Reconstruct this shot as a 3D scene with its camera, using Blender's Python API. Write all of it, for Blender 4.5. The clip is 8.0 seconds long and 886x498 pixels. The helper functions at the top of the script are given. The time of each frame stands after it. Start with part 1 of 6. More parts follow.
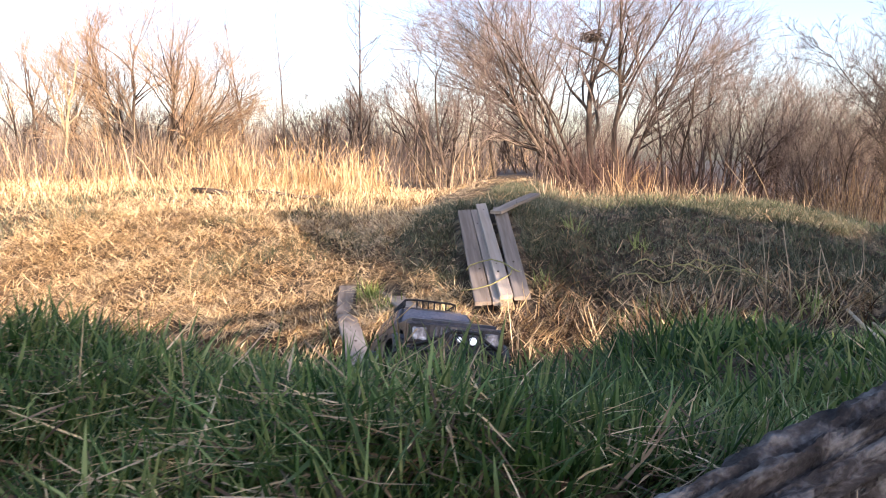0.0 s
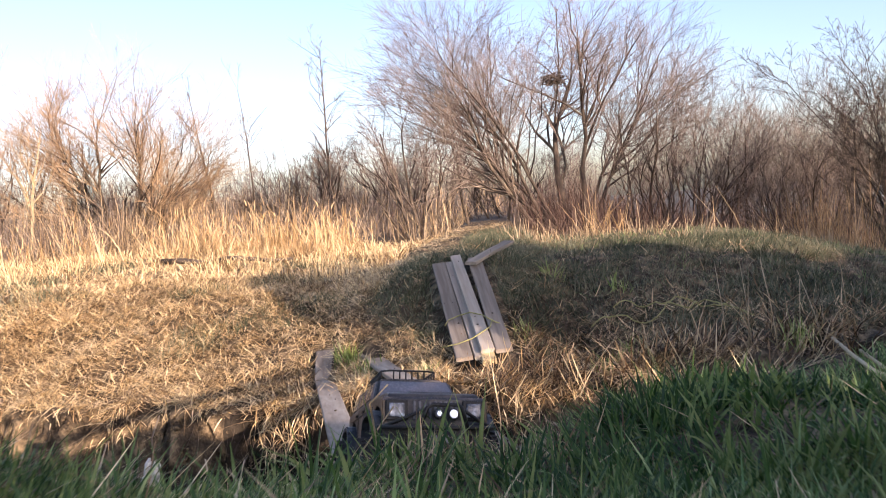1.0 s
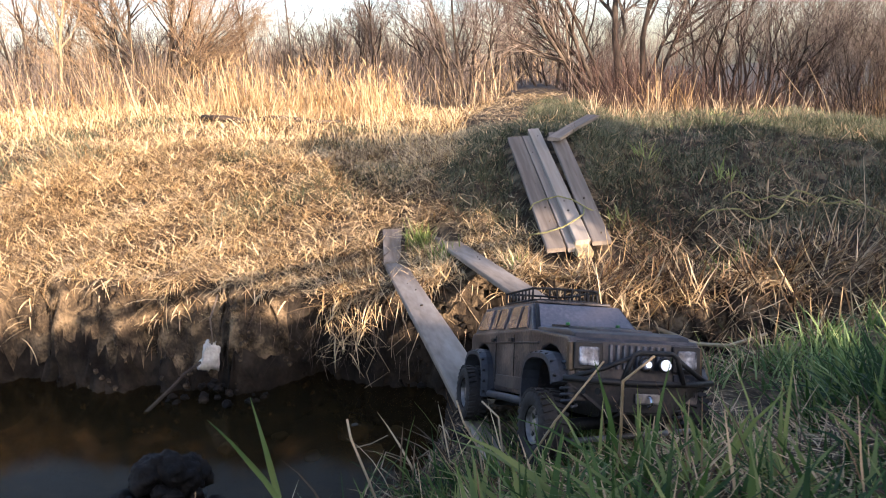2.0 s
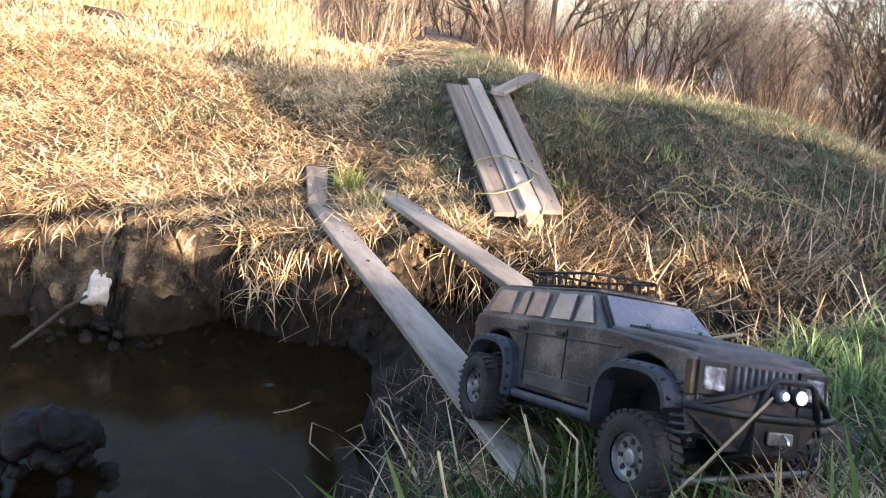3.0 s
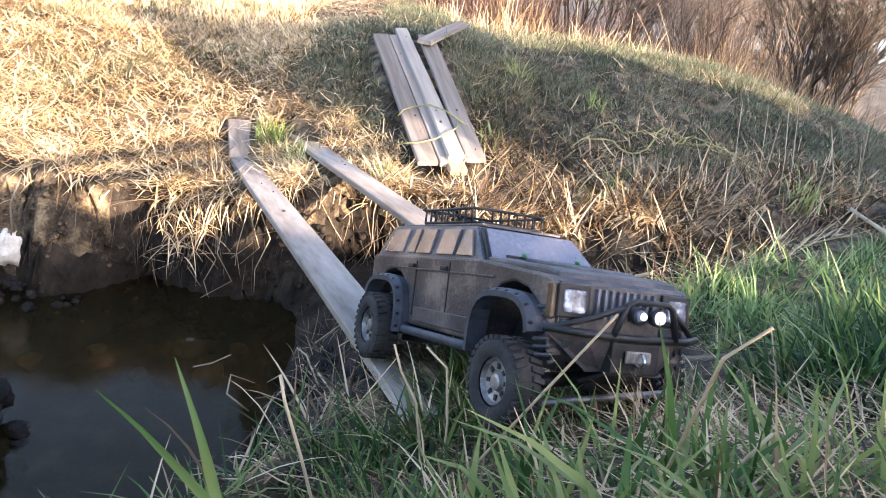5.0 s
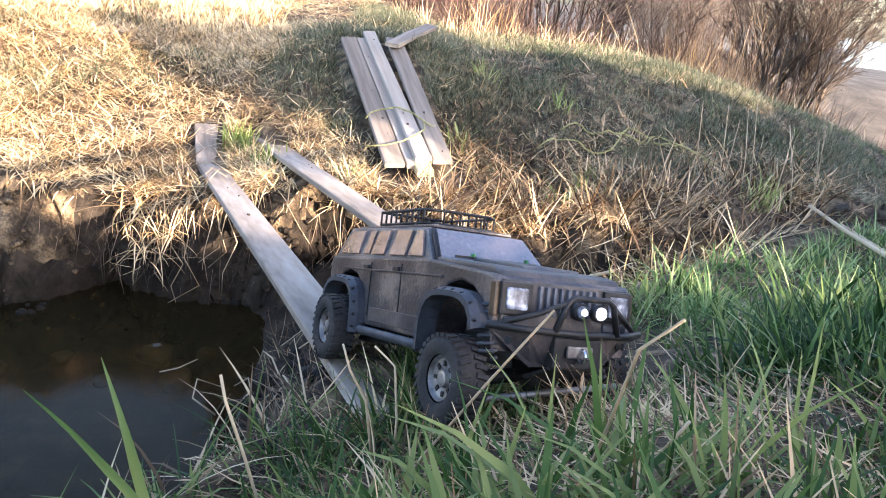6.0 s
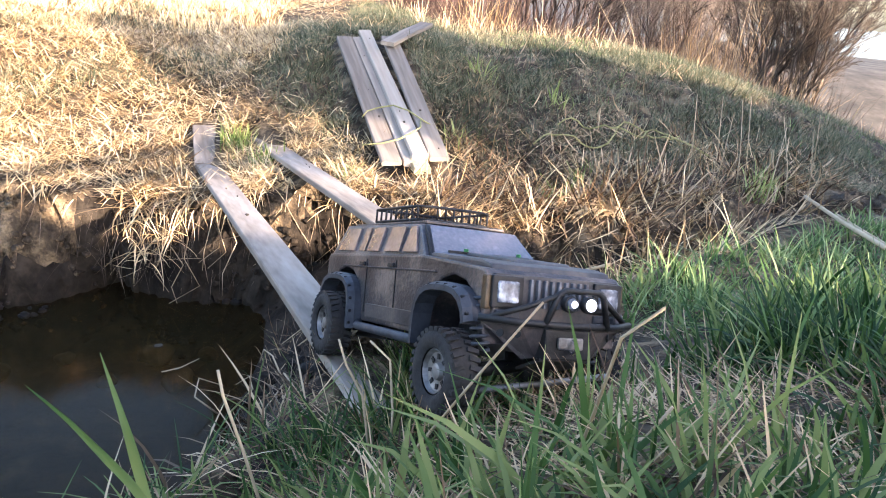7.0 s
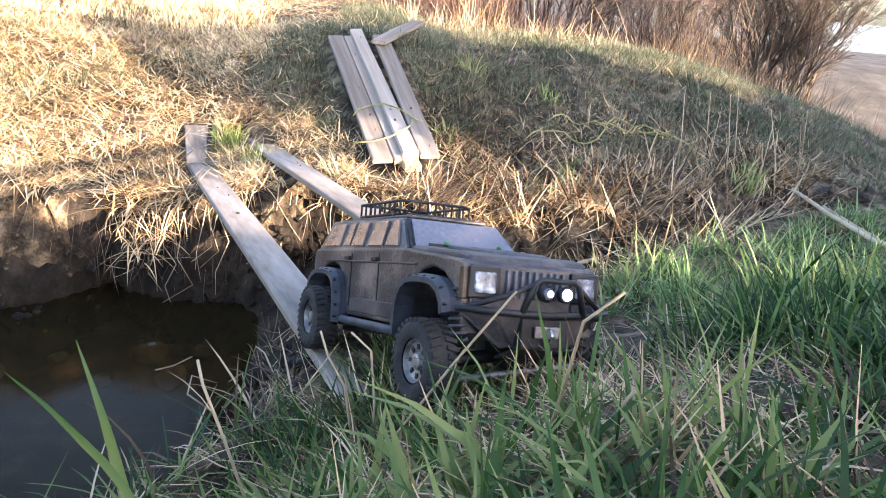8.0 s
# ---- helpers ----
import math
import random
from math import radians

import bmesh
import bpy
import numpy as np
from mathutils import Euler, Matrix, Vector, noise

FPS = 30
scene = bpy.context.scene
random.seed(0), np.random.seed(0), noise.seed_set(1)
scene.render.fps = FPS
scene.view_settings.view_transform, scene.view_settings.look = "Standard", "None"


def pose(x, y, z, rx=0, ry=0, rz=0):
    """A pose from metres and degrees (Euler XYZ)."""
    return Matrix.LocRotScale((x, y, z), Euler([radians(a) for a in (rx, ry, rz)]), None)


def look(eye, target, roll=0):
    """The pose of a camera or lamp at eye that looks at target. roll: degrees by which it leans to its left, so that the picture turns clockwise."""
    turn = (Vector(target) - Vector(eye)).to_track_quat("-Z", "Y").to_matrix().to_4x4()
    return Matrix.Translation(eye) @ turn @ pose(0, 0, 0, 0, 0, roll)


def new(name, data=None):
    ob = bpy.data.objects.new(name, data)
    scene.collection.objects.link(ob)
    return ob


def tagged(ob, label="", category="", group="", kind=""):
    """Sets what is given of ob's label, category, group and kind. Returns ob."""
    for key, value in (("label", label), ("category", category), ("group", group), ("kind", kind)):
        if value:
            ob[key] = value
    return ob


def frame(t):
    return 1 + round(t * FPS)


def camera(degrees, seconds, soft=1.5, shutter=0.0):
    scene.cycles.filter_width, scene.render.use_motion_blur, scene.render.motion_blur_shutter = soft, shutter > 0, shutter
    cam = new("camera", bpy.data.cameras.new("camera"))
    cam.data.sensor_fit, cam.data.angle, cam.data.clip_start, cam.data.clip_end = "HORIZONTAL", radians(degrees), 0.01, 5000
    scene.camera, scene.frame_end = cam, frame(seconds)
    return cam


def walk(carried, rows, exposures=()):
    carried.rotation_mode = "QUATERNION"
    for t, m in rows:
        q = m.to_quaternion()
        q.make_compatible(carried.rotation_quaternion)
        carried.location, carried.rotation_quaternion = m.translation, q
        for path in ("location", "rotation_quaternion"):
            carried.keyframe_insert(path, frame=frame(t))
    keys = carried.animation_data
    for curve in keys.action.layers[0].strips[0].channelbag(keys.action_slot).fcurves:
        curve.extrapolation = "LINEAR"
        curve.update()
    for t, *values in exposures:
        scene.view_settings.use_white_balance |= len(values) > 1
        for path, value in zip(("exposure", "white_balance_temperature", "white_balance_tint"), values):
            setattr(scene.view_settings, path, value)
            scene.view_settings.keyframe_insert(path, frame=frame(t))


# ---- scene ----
cam = camera(60.0, 8.0, soft=1.0, shutter=0.2)
PATH = [
    (0, (0.439, -0.682, 0.632), (0.239, 1.295, 0.401), -0.4),
    (0.5, (0.407, -0.735, 0.635), (0.178, 1.237, 0.396), 0.7),
    (1, (0.449, -0.610, 0.662), (0.311, 1.383, 0.552), -4.6),
    (1.5, (0.268, -0.295, 0.710), (0.138, 1.697, 0.581), -5.5),
    (1.7, (0.221, -0.270, 0.701), (0.014, 1.692, 0.384), -5.1),
    (2.8, (-0.083, 0.008, 0.640), (-0.012, 1.932, 0.098), 8.3),
    (3, (-0.129, 0.045, 0.627), (0.015, 1.957, 0.059), 7.5),
    (3.5, (-0.098, 0.049, 0.608), (0.091, 1.944, -0.001), 6.4),
    (4, (-0.056, 0.047, 0.602), (0.194, 1.924, -0.042), 6.2),
    (4.5, (-0.050, 0.044, 0.600), (0.229, 1.910, -0.063), 7.4),
    (4.7, (-0.042, 0.039, 0.603), (0.227, 1.908, -0.058), 7.3),
    (6, (0.009, 0.006, 0.618), (0.339, 1.871, -0.026), 7.0),
    (6.5, (0.006, 0.006, 0.619), (0.342, 1.867, -0.032), 6.6),
    (7, (0.017, -0.013, 0.623), (0.344, 1.849, -0.028), 6.0),
    (7.5, (0.032, -0.027, 0.628), (0.375, 1.832, -0.026), 6.0),
    (8, (0.038, -0.037, 0.624), (0.370, 1.824, -0.030), 5.4),
]
walk(cam, [(t, look(eye, target, roll)) for t, eye, target, roll in PATH],
     exposures=[(0.0, 1.43, 5900, 25), (0.6, 1.41, 5900, 25), (1.2, 1.03, 5900, 26), (1.5, 1.09, 5900, 25), (3.0, 2.00, 5900, 20), (4.5, 2.45, 5800, 20), (6.0, 2.54, 5730, 20), (8.0, 2.53, 5730, 20)])

# ---- daylight: low warm sun from behind, to the right ----
SUN_FROM = Vector((0.66, -0.72, 0.25)).normalized()
world = bpy.data.worlds.new("sky")
scene.world = world
world.use_nodes = True
wn = world.node_tree
wn.nodes.clear()
sky = wn.nodes.new("ShaderNodeTexSky")
sky.sky_type = "NISHITA"
sky.sun_disc = False
sky.sun_elevation = math.asin(SUN_FROM.z)
sky.sun_rotation = math.atan2(SUN_FROM.x, SUN_FROM.y)
sky.altitude = 200
sky.air_density = 1.0
sky.dust_density = 2.4
sky.ozone_density = 0.9
bgn = wn.nodes.new("ShaderNodeBackground")
bgn.inputs["Strength"].default_value = 0.15
won = wn.nodes.new("ShaderNodeOutputWorld")
wn.links.new(sky.outputs[0], bgn.inputs[0])
wn.links.new(bgn.outputs[0], won.inputs[0])

sun_data = bpy.data.lights.new("sun", "SUN")
sun_data.energy = 5.0
sun_data.angle = radians(0.5)
sun_data.color = (1.0, 0.79, 0.54)
sun_ob = new("sun", sun_data)
sun_ob.matrix_world = look(SUN_FROM * 50, (0, 0, 0))


# ---- materials ----
def material(name, colours, rough=0.8, scale=8.0, fine=60.0, bump=0.3, metal=0.0, island=0.0, obj=0.0,
             spec=0.3, translucent=0.0, stretch=(1, 1, 1), coat=0.0):
    """colours: two or three base colours mixed by coarse and fine noise."""
    m = bpy.data.materials.new(name)
    m.use_nodes = True
    nt = m.node_tree
    nt.nodes.clear()
    out = nt.nodes.new("ShaderNodeOutputMaterial")
    b = nt.nodes.new("ShaderNodeBsdfPrincipled")
    b.inputs["Roughness"].default_value = rough
    b.inputs["Metallic"].default_value = metal
    b.inputs["Specular IOR Level"].default_value = spec
    b.inputs["Coat Weight"].default_value = coat
    tc = nt.nodes.new("ShaderNodeTexCoord")
    mp = nt.nodes.new("ShaderNodeMapping")
    mp.inputs["Scale"].default_value = stretch
    nt.links.new(tc.outputs["Object"], mp.inputs[0])
    n1 = nt.nodes.new("ShaderNodeTexNoise")
    n1.inputs["Scale"].default_value = scale
    n1.inputs["Detail"].default_value = 5
    n2 = nt.nodes.new("ShaderNodeTexNoise")
    n2.inputs["Scale"].default_value = fine
    n2.inputs["Detail"].default_value = 4
    for n in (n1, n2):
        nt.links.new(mp.outputs[0], n.inputs["Vector"])
    add = nt.nodes.new("ShaderNodeMath")
    add.operation = "MULTIPLY_ADD"
    nt.links.new(n2.outputs[0], add.inputs[0])
    add.inputs[1].default_value = 0.45
    sub = nt.nodes.new("ShaderNodeMath")
    sub.operation = "MULTIPLY_ADD"
    nt.links.new(n1.outputs[0], sub.inputs[0])
    sub.inputs[1].default_value = 1.5
    sub.inputs[2].default_value = -0.47
    nt.links.new(sub.outputs[0], add.inputs[2])
    fac = add.outputs[0]
    for node_type, socket, amount in (("ShaderNodeNewGeometry", "Random Per Island", island), ("ShaderNodeObjectInfo", "Random", obj)):
        if amount:
            g = nt.nodes.new(node_type)
            w = nt.nodes.new("ShaderNodeMath")
            w.operation = "MULTIPLY_ADD"
            nt.links.new(g.outputs[socket], w.inputs[0])
            w.inputs[1].default_value = amount
            w2 = nt.nodes.new("ShaderNodeMath")
            w2.operation = "ADD"
            nt.links.new(fac, w.inputs[2])
            nt.links.new(w.outputs[0], w2.inputs[0])
            w2.inputs[1].default_value = -amount / 2
            fac = w2.outputs[0]
    ramp = nt.nodes.new("ShaderNodeValToRGB")
    e = ramp.color_ramp.elements
    while len(e) < len(colours):
        e.new(0.5)
    for k, c in enumerate(colours):
        e[k].position = 0.2 + 0.6 * k / max(1, len(colours) - 1)
        e[k].color = (*c, 1)
    nt.links.new(fac, ramp.inputs[0])
    nt.links.new(ramp.outputs[0], b.inputs["Base Color"])
    if bump:
        bp = nt.nodes.new("ShaderNodeBump")
        bp.inputs["Strength"].default_value = bump
        bp.inputs["Distance"].default_value = 0.01
        nt.links.new(add.outputs[0], bp.inputs["Height"])
        nt.links.new(bp.outputs[0], b.inputs["Normal"])
    surface = b.outputs[0]
    if translucent:
        tr = nt.nodes.new("ShaderNodeBsdfTranslucent")
        nt.links.new(ramp.outputs[0], tr.inputs[0])
        mx = nt.nodes.new("ShaderNodeMixShader")
        mx.inputs[0].default_value = translucent
        nt.links.new(surface, mx.inputs[1])
        nt.links.new(tr.outputs[0], mx.inputs[2])
        surface = mx.outputs[0]
    nt.links.new(surface, out.inputs[0])
    return m


M_SOIL = material("soil", [(0.020, 0.014, 0.009), (0.085, 0.061, 0.036), (0.30, 0.215, 0.12)], 0.95, 13.0, 95, 2.2)
# mud colour, also used to paint the shade below the bank
M_MUDSHADE = material("wet_shade_mud", [(0.011, 0.008, 0.006), (0.026, 0.020, 0.014), (0.056, 0.043, 0.029)], 0.85, 9, 60, 1.0, spec=0.15)
M_FIELD = material("far_field", [(0.035, 0.03, 0.023), (0.075, 0.064, 0.048), (0.13, 0.11, 0.085)], 0.9, 0.4, 3.0, 0)
M_CLOD = material("black_mud", [(0.005, 0.004, 0.003), (0.011, 0.009, 0.007), (0.028, 0.022, 0.016)], 0.7, 14, 80, 1.0, spec=0.2)
M_GREEN = material("green_grass", [(0.029, 0.068, 0.016), (0.088, 0.155, 0.036), (0.24, 0.285, 0.09)], 0.45, 2.5, 9, 0, island=0.95, translucent=0.45)
# darker copy of the green grass, with shade put into its colour
M_SHADEGRASS = material("shade_deep_grass", [(0.022, 0.054, 0.012), (0.065, 0.13, 0.027), (0.20, 0.26, 0.072)], 0.5, 2.5, 9, 0, island=0.95, translucent=0.4)
M_TUFT = material("fresh_tuft_grass", [(0.08, 0.145, 0.045), (0.175, 0.28, 0.085), (0.36, 0.44, 0.18)], 0.5, 3, 9, 0, island=0.8, translucent=0.35)
M_FRESH = material("yellow_green_grass", [(0.15, 0.20, 0.045), (0.28, 0.35, 0.09), (0.48, 0.52, 0.20)], 0.5, 3, 9, 0, island=0.8, translucent=0.35)
M_OLIVE = material("short_grass", [(0.058, 0.07, 0.035), (0.135, 0.145, 0.078), (0.29, 0.275, 0.172)], 0.6, 2.0, 9, 0, island=0.8, translucent=0.3)
M_STRAW = material("dry_grass", [(0.155, 0.094, 0.042), (0.61, 0.42, 0.195), (0.86, 0.67, 0.38)], 0.6, 2.5, 12, 0, island=1.1, translucent=0.1)
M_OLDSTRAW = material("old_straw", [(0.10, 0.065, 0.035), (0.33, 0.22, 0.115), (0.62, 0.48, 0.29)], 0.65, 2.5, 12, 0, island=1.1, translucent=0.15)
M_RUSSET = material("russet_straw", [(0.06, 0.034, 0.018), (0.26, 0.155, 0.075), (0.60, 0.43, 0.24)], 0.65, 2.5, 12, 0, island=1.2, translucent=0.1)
M_REED = material("dry_reed", [(0.34, 0.21, 0.09), (0.54, 0.37, 0.18), (0.68, 0.50, 0.28)], 0.65, 2.0, 12, 0, island=0.7, translucent=0.2)
M_STALK = material("dead_stalk", [(0.34, 0.25, 0.14), (0.52, 0.41, 0.26)], 0.7, 20, 120, 0.2, obj=0.5)
M_BARK = material("willow_bark", [(0.03, 0.022, 0.016), (0.08, 0.06, 0.045), (0.16, 0.125, 0.09)], 0.9, 6, 60, 0.5, island=0.5, stretch=(1, 1, 0.3))
M_TWIG = material("twig_bark", [(0.10, 0.072, 0.058), (0.19, 0.145, 0.115), (0.31, 0.25, 0.20)], 0.8, 1.5, 8, 0, island=0.7)
# warmer copy of the twig bark, with low sunlight put into its colour
M_SUNTWIG = material("sunlit_willow_twig", [(0.17, 0.105, 0.06), (0.34, 0.225, 0.125), (0.52, 0.37, 0.22)], 0.75, 1.5, 8, 0, island=0.7)
M_REDTWIG = material("reddish_twig", [(0.035, 0.018, 0.014), (0.085, 0.048, 0.036), (0.17, 0.11, 0.08)], 0.8, 1.5, 8, 0, island=0.7)
M_WOOD = material("weathered_board", [(0.15, 0.12, 0.09), (0.33, 0.275, 0.215), (0.49, 0.425, 0.345)], 0.75, 5, 50, 0.35, obj=0.35, stretch=(1, 0.06, 1))
M_PLANK = material("muddy_plank", [(0.085, 0.066, 0.048), (0.27, 0.22, 0.168), (0.43, 0.37, 0.30)], 0.8, 6, 55, 0.4, obj=0.2, stretch=(1, 0.2, 1))
M_ROPE = material("old_rope", [(0.25, 0.23, 0.08), (0.44, 0.40, 0.17)], 0.85, 60, 400, 0.6)
M_BLOCK = material("end_grain", [(0.45, 0.33, 0.16), (0.68, 0.53, 0.29)], 0.8, 30, 160, 0.3)
M_ROOT = material("dark_root", [(0.035, 0.025, 0.017), (0.10, 0.072, 0.047), (0.27, 0.20, 0.13)], 0.8, 3, 14, 0, island=0.9)
M_STONE = material("stream_stone", [(0.05, 0.046, 0.036), (0.15, 0.138, 0.11)], 0.8, 15, 90, 0.5, obj=0.4)
M_PALE = material("pale_scrap", [(0.55, 0.5, 0.42), (0.8, 0.76, 0.66)], 0.8, 30, 120, 0.4)
M_LOG = material("peeling_log", [(0.012, 0.010, 0.008), (0.065, 0.053, 0.044), (0.26, 0.235, 0.205)], 0.95, 42, 260, 1.0, stretch=(1, 0.55, 1))


# pale glossy colour for far ground that stands in for bright sky
M_SKYGROUND = material("far_sky_ground", [(0.22, 0.25, 0.28), (0.34, 0.37, 0.40)], 0.15, 0.02, 0.1, 0, spec=1.0)


def water_material():
    m = bpy.data.materials.new("pond_water")
    m.use_nodes = True
    nt = m.node_tree
    nt.nodes.clear()
    out = nt.nodes.new("ShaderNodeOutputMaterial")
    gl = nt.nodes.new("ShaderNodeBsdfGlossy")
    gl.inputs["Roughness"].default_value = 0.1
    gl.inputs["Color"].default_value = (0.47, 0.41, 0.34, 1)
    tr = nt.nodes.new("ShaderNodeBsdfTransparent")
    tr.inputs[0].default_value = (0.5, 0.36, 0.2, 1)
    silt = nt.nodes.new("ShaderNodeBsdfDiffuse")
    silt.inputs[0].default_value = (0.105, 0.085, 0.04, 1)
    murk = nt.nodes.new("ShaderNodeMixShader")
    murk.inputs[0].default_value = 0.13
    nt.links.new(tr.outputs[0], murk.inputs[1])
    nt.links.new(silt.outputs[0], murk.inputs[2])
    fr = nt.nodes.new("ShaderNodeFresnel")
    fr.inputs[0].default_value = 1.33
    mx = nt.nodes.new("ShaderNodeMixShader")
    ns = nt.nodes.new("ShaderNodeTexNoise")
    ns.inputs["Scale"].default_value = 7
    ns.inputs["Detail"].default_value = 2
    bp = nt.nodes.new("ShaderNodeBump")
    bp.inputs["Strength"].default_value = 0.06
    bp.inputs["Distance"].default_value = 0.02
    tc = nt.nodes.new("ShaderNodeTexCoord")
    nt.links.new(tc.outputs["Object"], ns.inputs["Vector"])
    nt.links.new(ns.outputs[0], bp.inputs["Height"])
    nt.links.new(bp.outputs[0], gl.inputs["Normal"])
    nt.links.new(bp.outputs[0], fr.inputs["Normal"])
    nt.links.new(fr.outputs[0], mx.inputs[0])
    nt.links.new(murk.outputs[0], mx.inputs[1])
    nt.links.new(gl.outputs[0], mx.inputs[2])
    nt.links.new(mx.outputs[0], out.inputs[0])
    return m


M_WATER = water_material()

# ---- shape of the ground ----
WATER_Z = -0.50


def sm(t):
    t = np.clip(t, 0, 1)
    return t * t * (3 - 2 * t)


def near_lip(x):
    return np.interp(x, [-6, -3, -1, -0.6, -0.3, -0.1, 0.1, 0.5, 0.9, 1.5, 2.2, 4, 8], [-1.6, -0.6, 0.2, 0.36, 0.55, 0.92, 1.2, 1.42, 1.68, 2.05, 2.4, 3.0, 4.5])


def far_lip(x):
    return np.interp(x, [-6, -3, -1, -0.4, 0, 0.4, 0.8, 1.2, 2, 4, 8], [2.6, 2.75, 2.62, 2.62, 2.62, 2.52, 2.45, 2.5, 2.75, 3.3, 4.9])


def wobble(x, y):
    """Slow uneven waves, about one unit high."""
    return (np.sin(x * 5.1 + 1.3 * np.sin(y * 3.3)) * np.cos(y * 4.7 + 0.9 * np.sin(x * 2.9))
            + 0.6 * np.sin(x * 11.3 + y * 7.1 + 2 * np.sin(y * 5.0)) + 0.4 * np.sin(x * 19.0 - y * 23.0 + 3 * np.sin(x * 7.0)))


def height(x, y):
    x, y = np.asarray(x, float), np.asarray(y, float)
    yn, yf = near_lip(x), far_lip(x)
    wob = 0.05 * np.sin(x * 9.0) + 0.03 * np.sin(x * 23.0 + 1) + 0.02 * np.sin(x * 41.0)
    yf = yf + wob
    yn = yn + 0.6 * wob
    back = np.maximum(yn - y, 0)
    hn = -0.02 + 0.33 * sm((back - 0.08) / 1.0) * sm((x + 0.9) / 1.0) * (1 - 0.4 * sm((x - 0.75) / 0.5) * sm((y - 0.45) / 0.45)) + 0.05 * sm((back - 0.9) / 1.2)
    # crown of the near bank
    hn = hn + 0.10 * sm((back - 0.55) / 0.4) * sm((x + 0.6) / 0.4) * sm((0.12 - y) / 0.3) * sm((y + 0.62) / 0.47) * (1 - 0.6 * np.exp(-((0.65 * (x - 0.425) - 0.76 * (y + 0.352) - 0.03) / 0.11) ** 2) * sm((x - 0.3) / 0.25))
    # hump at the brink
    hn = hn + 0.15 * np.exp(-((x + 0.13) / 0.24) ** 2 - ((y + 0.01) / 0.17) ** 2)
    # unseen knoll behind the near bank and side ridge, added to block the sun
    u = 0.74 * x + 0.68 * y - 0.1
    hn = hn + (0.94 - 0.11 * sm((u - 0.1) / 0.5)) * np.exp(-0.5 * (np.where(u > 0, np.maximum(u - 0.9, 0) / 0.35, u / 1.05) ** 2 + ((0.66 * x - 0.72 * y - 3.0) / 0.55) ** 2))
    across, along = 0.77 * x + 0.63 * y, 0.63 * x - 0.77 * y
    crest = np.interp(across, [1.4, 1.65, 2.55, 2.9, 3.4, 3.8, 4.2, 4.5, 5.2, 6.0, 9.5], [0, 0.35, 0.5, 2.0, 2.1, 1.72, 1.36, 1.18, 1.18, 1.8, 2.2])
    hn = hn + (crest + 0.06 * np.sin(across * 8) + 0.06 * np.sin(across * 19 + 1)) * np.exp(-0.5 * ((along - 4.2) / 0.8) ** 2) * sm((across - 1.4) / 0.3) * sm((10.5 - across) / 1.5)
    d = np.maximum(y - yf, 0)
    lip = np.interp(x, [-6, -3, -1.5, -0.6, 0, 0.8, 1.2, 2, 4], [-0.1, -0.06, -0.1, -0.15, -0.08, -0.10, -0.04, 0.0, -0.05])
    rise = np.interp(x, [-3, -0.9, -0.3, 0.1, 0.6, 1.2, 2], [0.38, 0.32, 0.34, 0.41, 0.43, 0.36, 0.30])
    hf = lip + rise * sm(d / 1.6 + 0.03) + 0.04 * sm((d - 1.5) / 3) - 0.24 * sm((d - 2.4) / 3.0) * sm((x - 0.55) / 0.7)
    drop = np.minimum(0.2 * np.maximum(x - 2.1, 0) ** 1.15, 9) * (1 - 0.7 * sm((y - 30) / 30))
    hf = hf - drop
    floor = np.interp(x, [-6, -0.34, -0.14, 0.02, 0.25, 0.5, 0.8, 1.1, 1.5, 2, 4], [-0.68, -0.66, -0.50, -0.36, -0.33, -0.33, -0.30, -0.2, -0.06, -0.02, -0.2])
    into_far = sm((yf - y) / 0.34)
    into_near = sm((y - yn) / 0.4)
    h = np.where(y > yf, hf, np.where(y < yn, hn, 0))
    side_far = lip + 0.40 * sm(0.03) - drop
    mid_far = side_far + (floor - side_far) * into_far
    mid_near = -0.02 + (floor + 0.02) * into_near
    h = np.where((y <= yf) & (y >= yn), np.maximum(mid_far, mid_near), h)
    face = sm(into_far * 4) * sm((1 - into_far) * 4) * (y > yn) * (y < yf)
    amp = 0.012 + 0.014 * face
    h = h + face * 0.035 * np.sin(x * 27 + 3 * np.sin(y * 19 + x * 5)) * np.cos(y * 31 + 2 * np.sin(x * 13)) + face * 0.025 * np.sin(x * 61 + 5 * np.sin(y * 37)) * np.sin(y * 53 + 4 * np.sin(x * 29)) + face * 0.02 * np.sin(x * 97 + 7 * np.sin(x * 31 + y * 57)) * np.sin(y * 113 + 5 * np.sin(x * 43))
    return h + amp * wobble(x, y) * np.exp(-np.maximum(np.hypot(x, y - 3) - 12, 0) / 6)


def hz(x, y):
    return float(height(x, y))


def axis(lo, hi, step, far, grow=1.12):
    inner = list(np.arange(lo, hi + step / 2, step))
    up, s = [], step
    while (up[-1] if up else inner[-1]) < far:
        s *= grow
        up.append((up[-1] if up else inner[-1]) + s)
    dn, s = [], step
    while (dn[-1] if dn else inner[0]) > -far:
        s *= grow
        dn.append((dn[-1] if dn else inner[0]) - s)
    return np.array(dn[::-1] + inner + up)


def mesh_object(name, verts, faces, mat, smooth=False):
    me = bpy.data.meshes.new(name)
    me.from_pydata(verts, [], faces)
    me.materials.append(mat)
    if smooth:
        me.shade_smooth()
    return new(name, me)


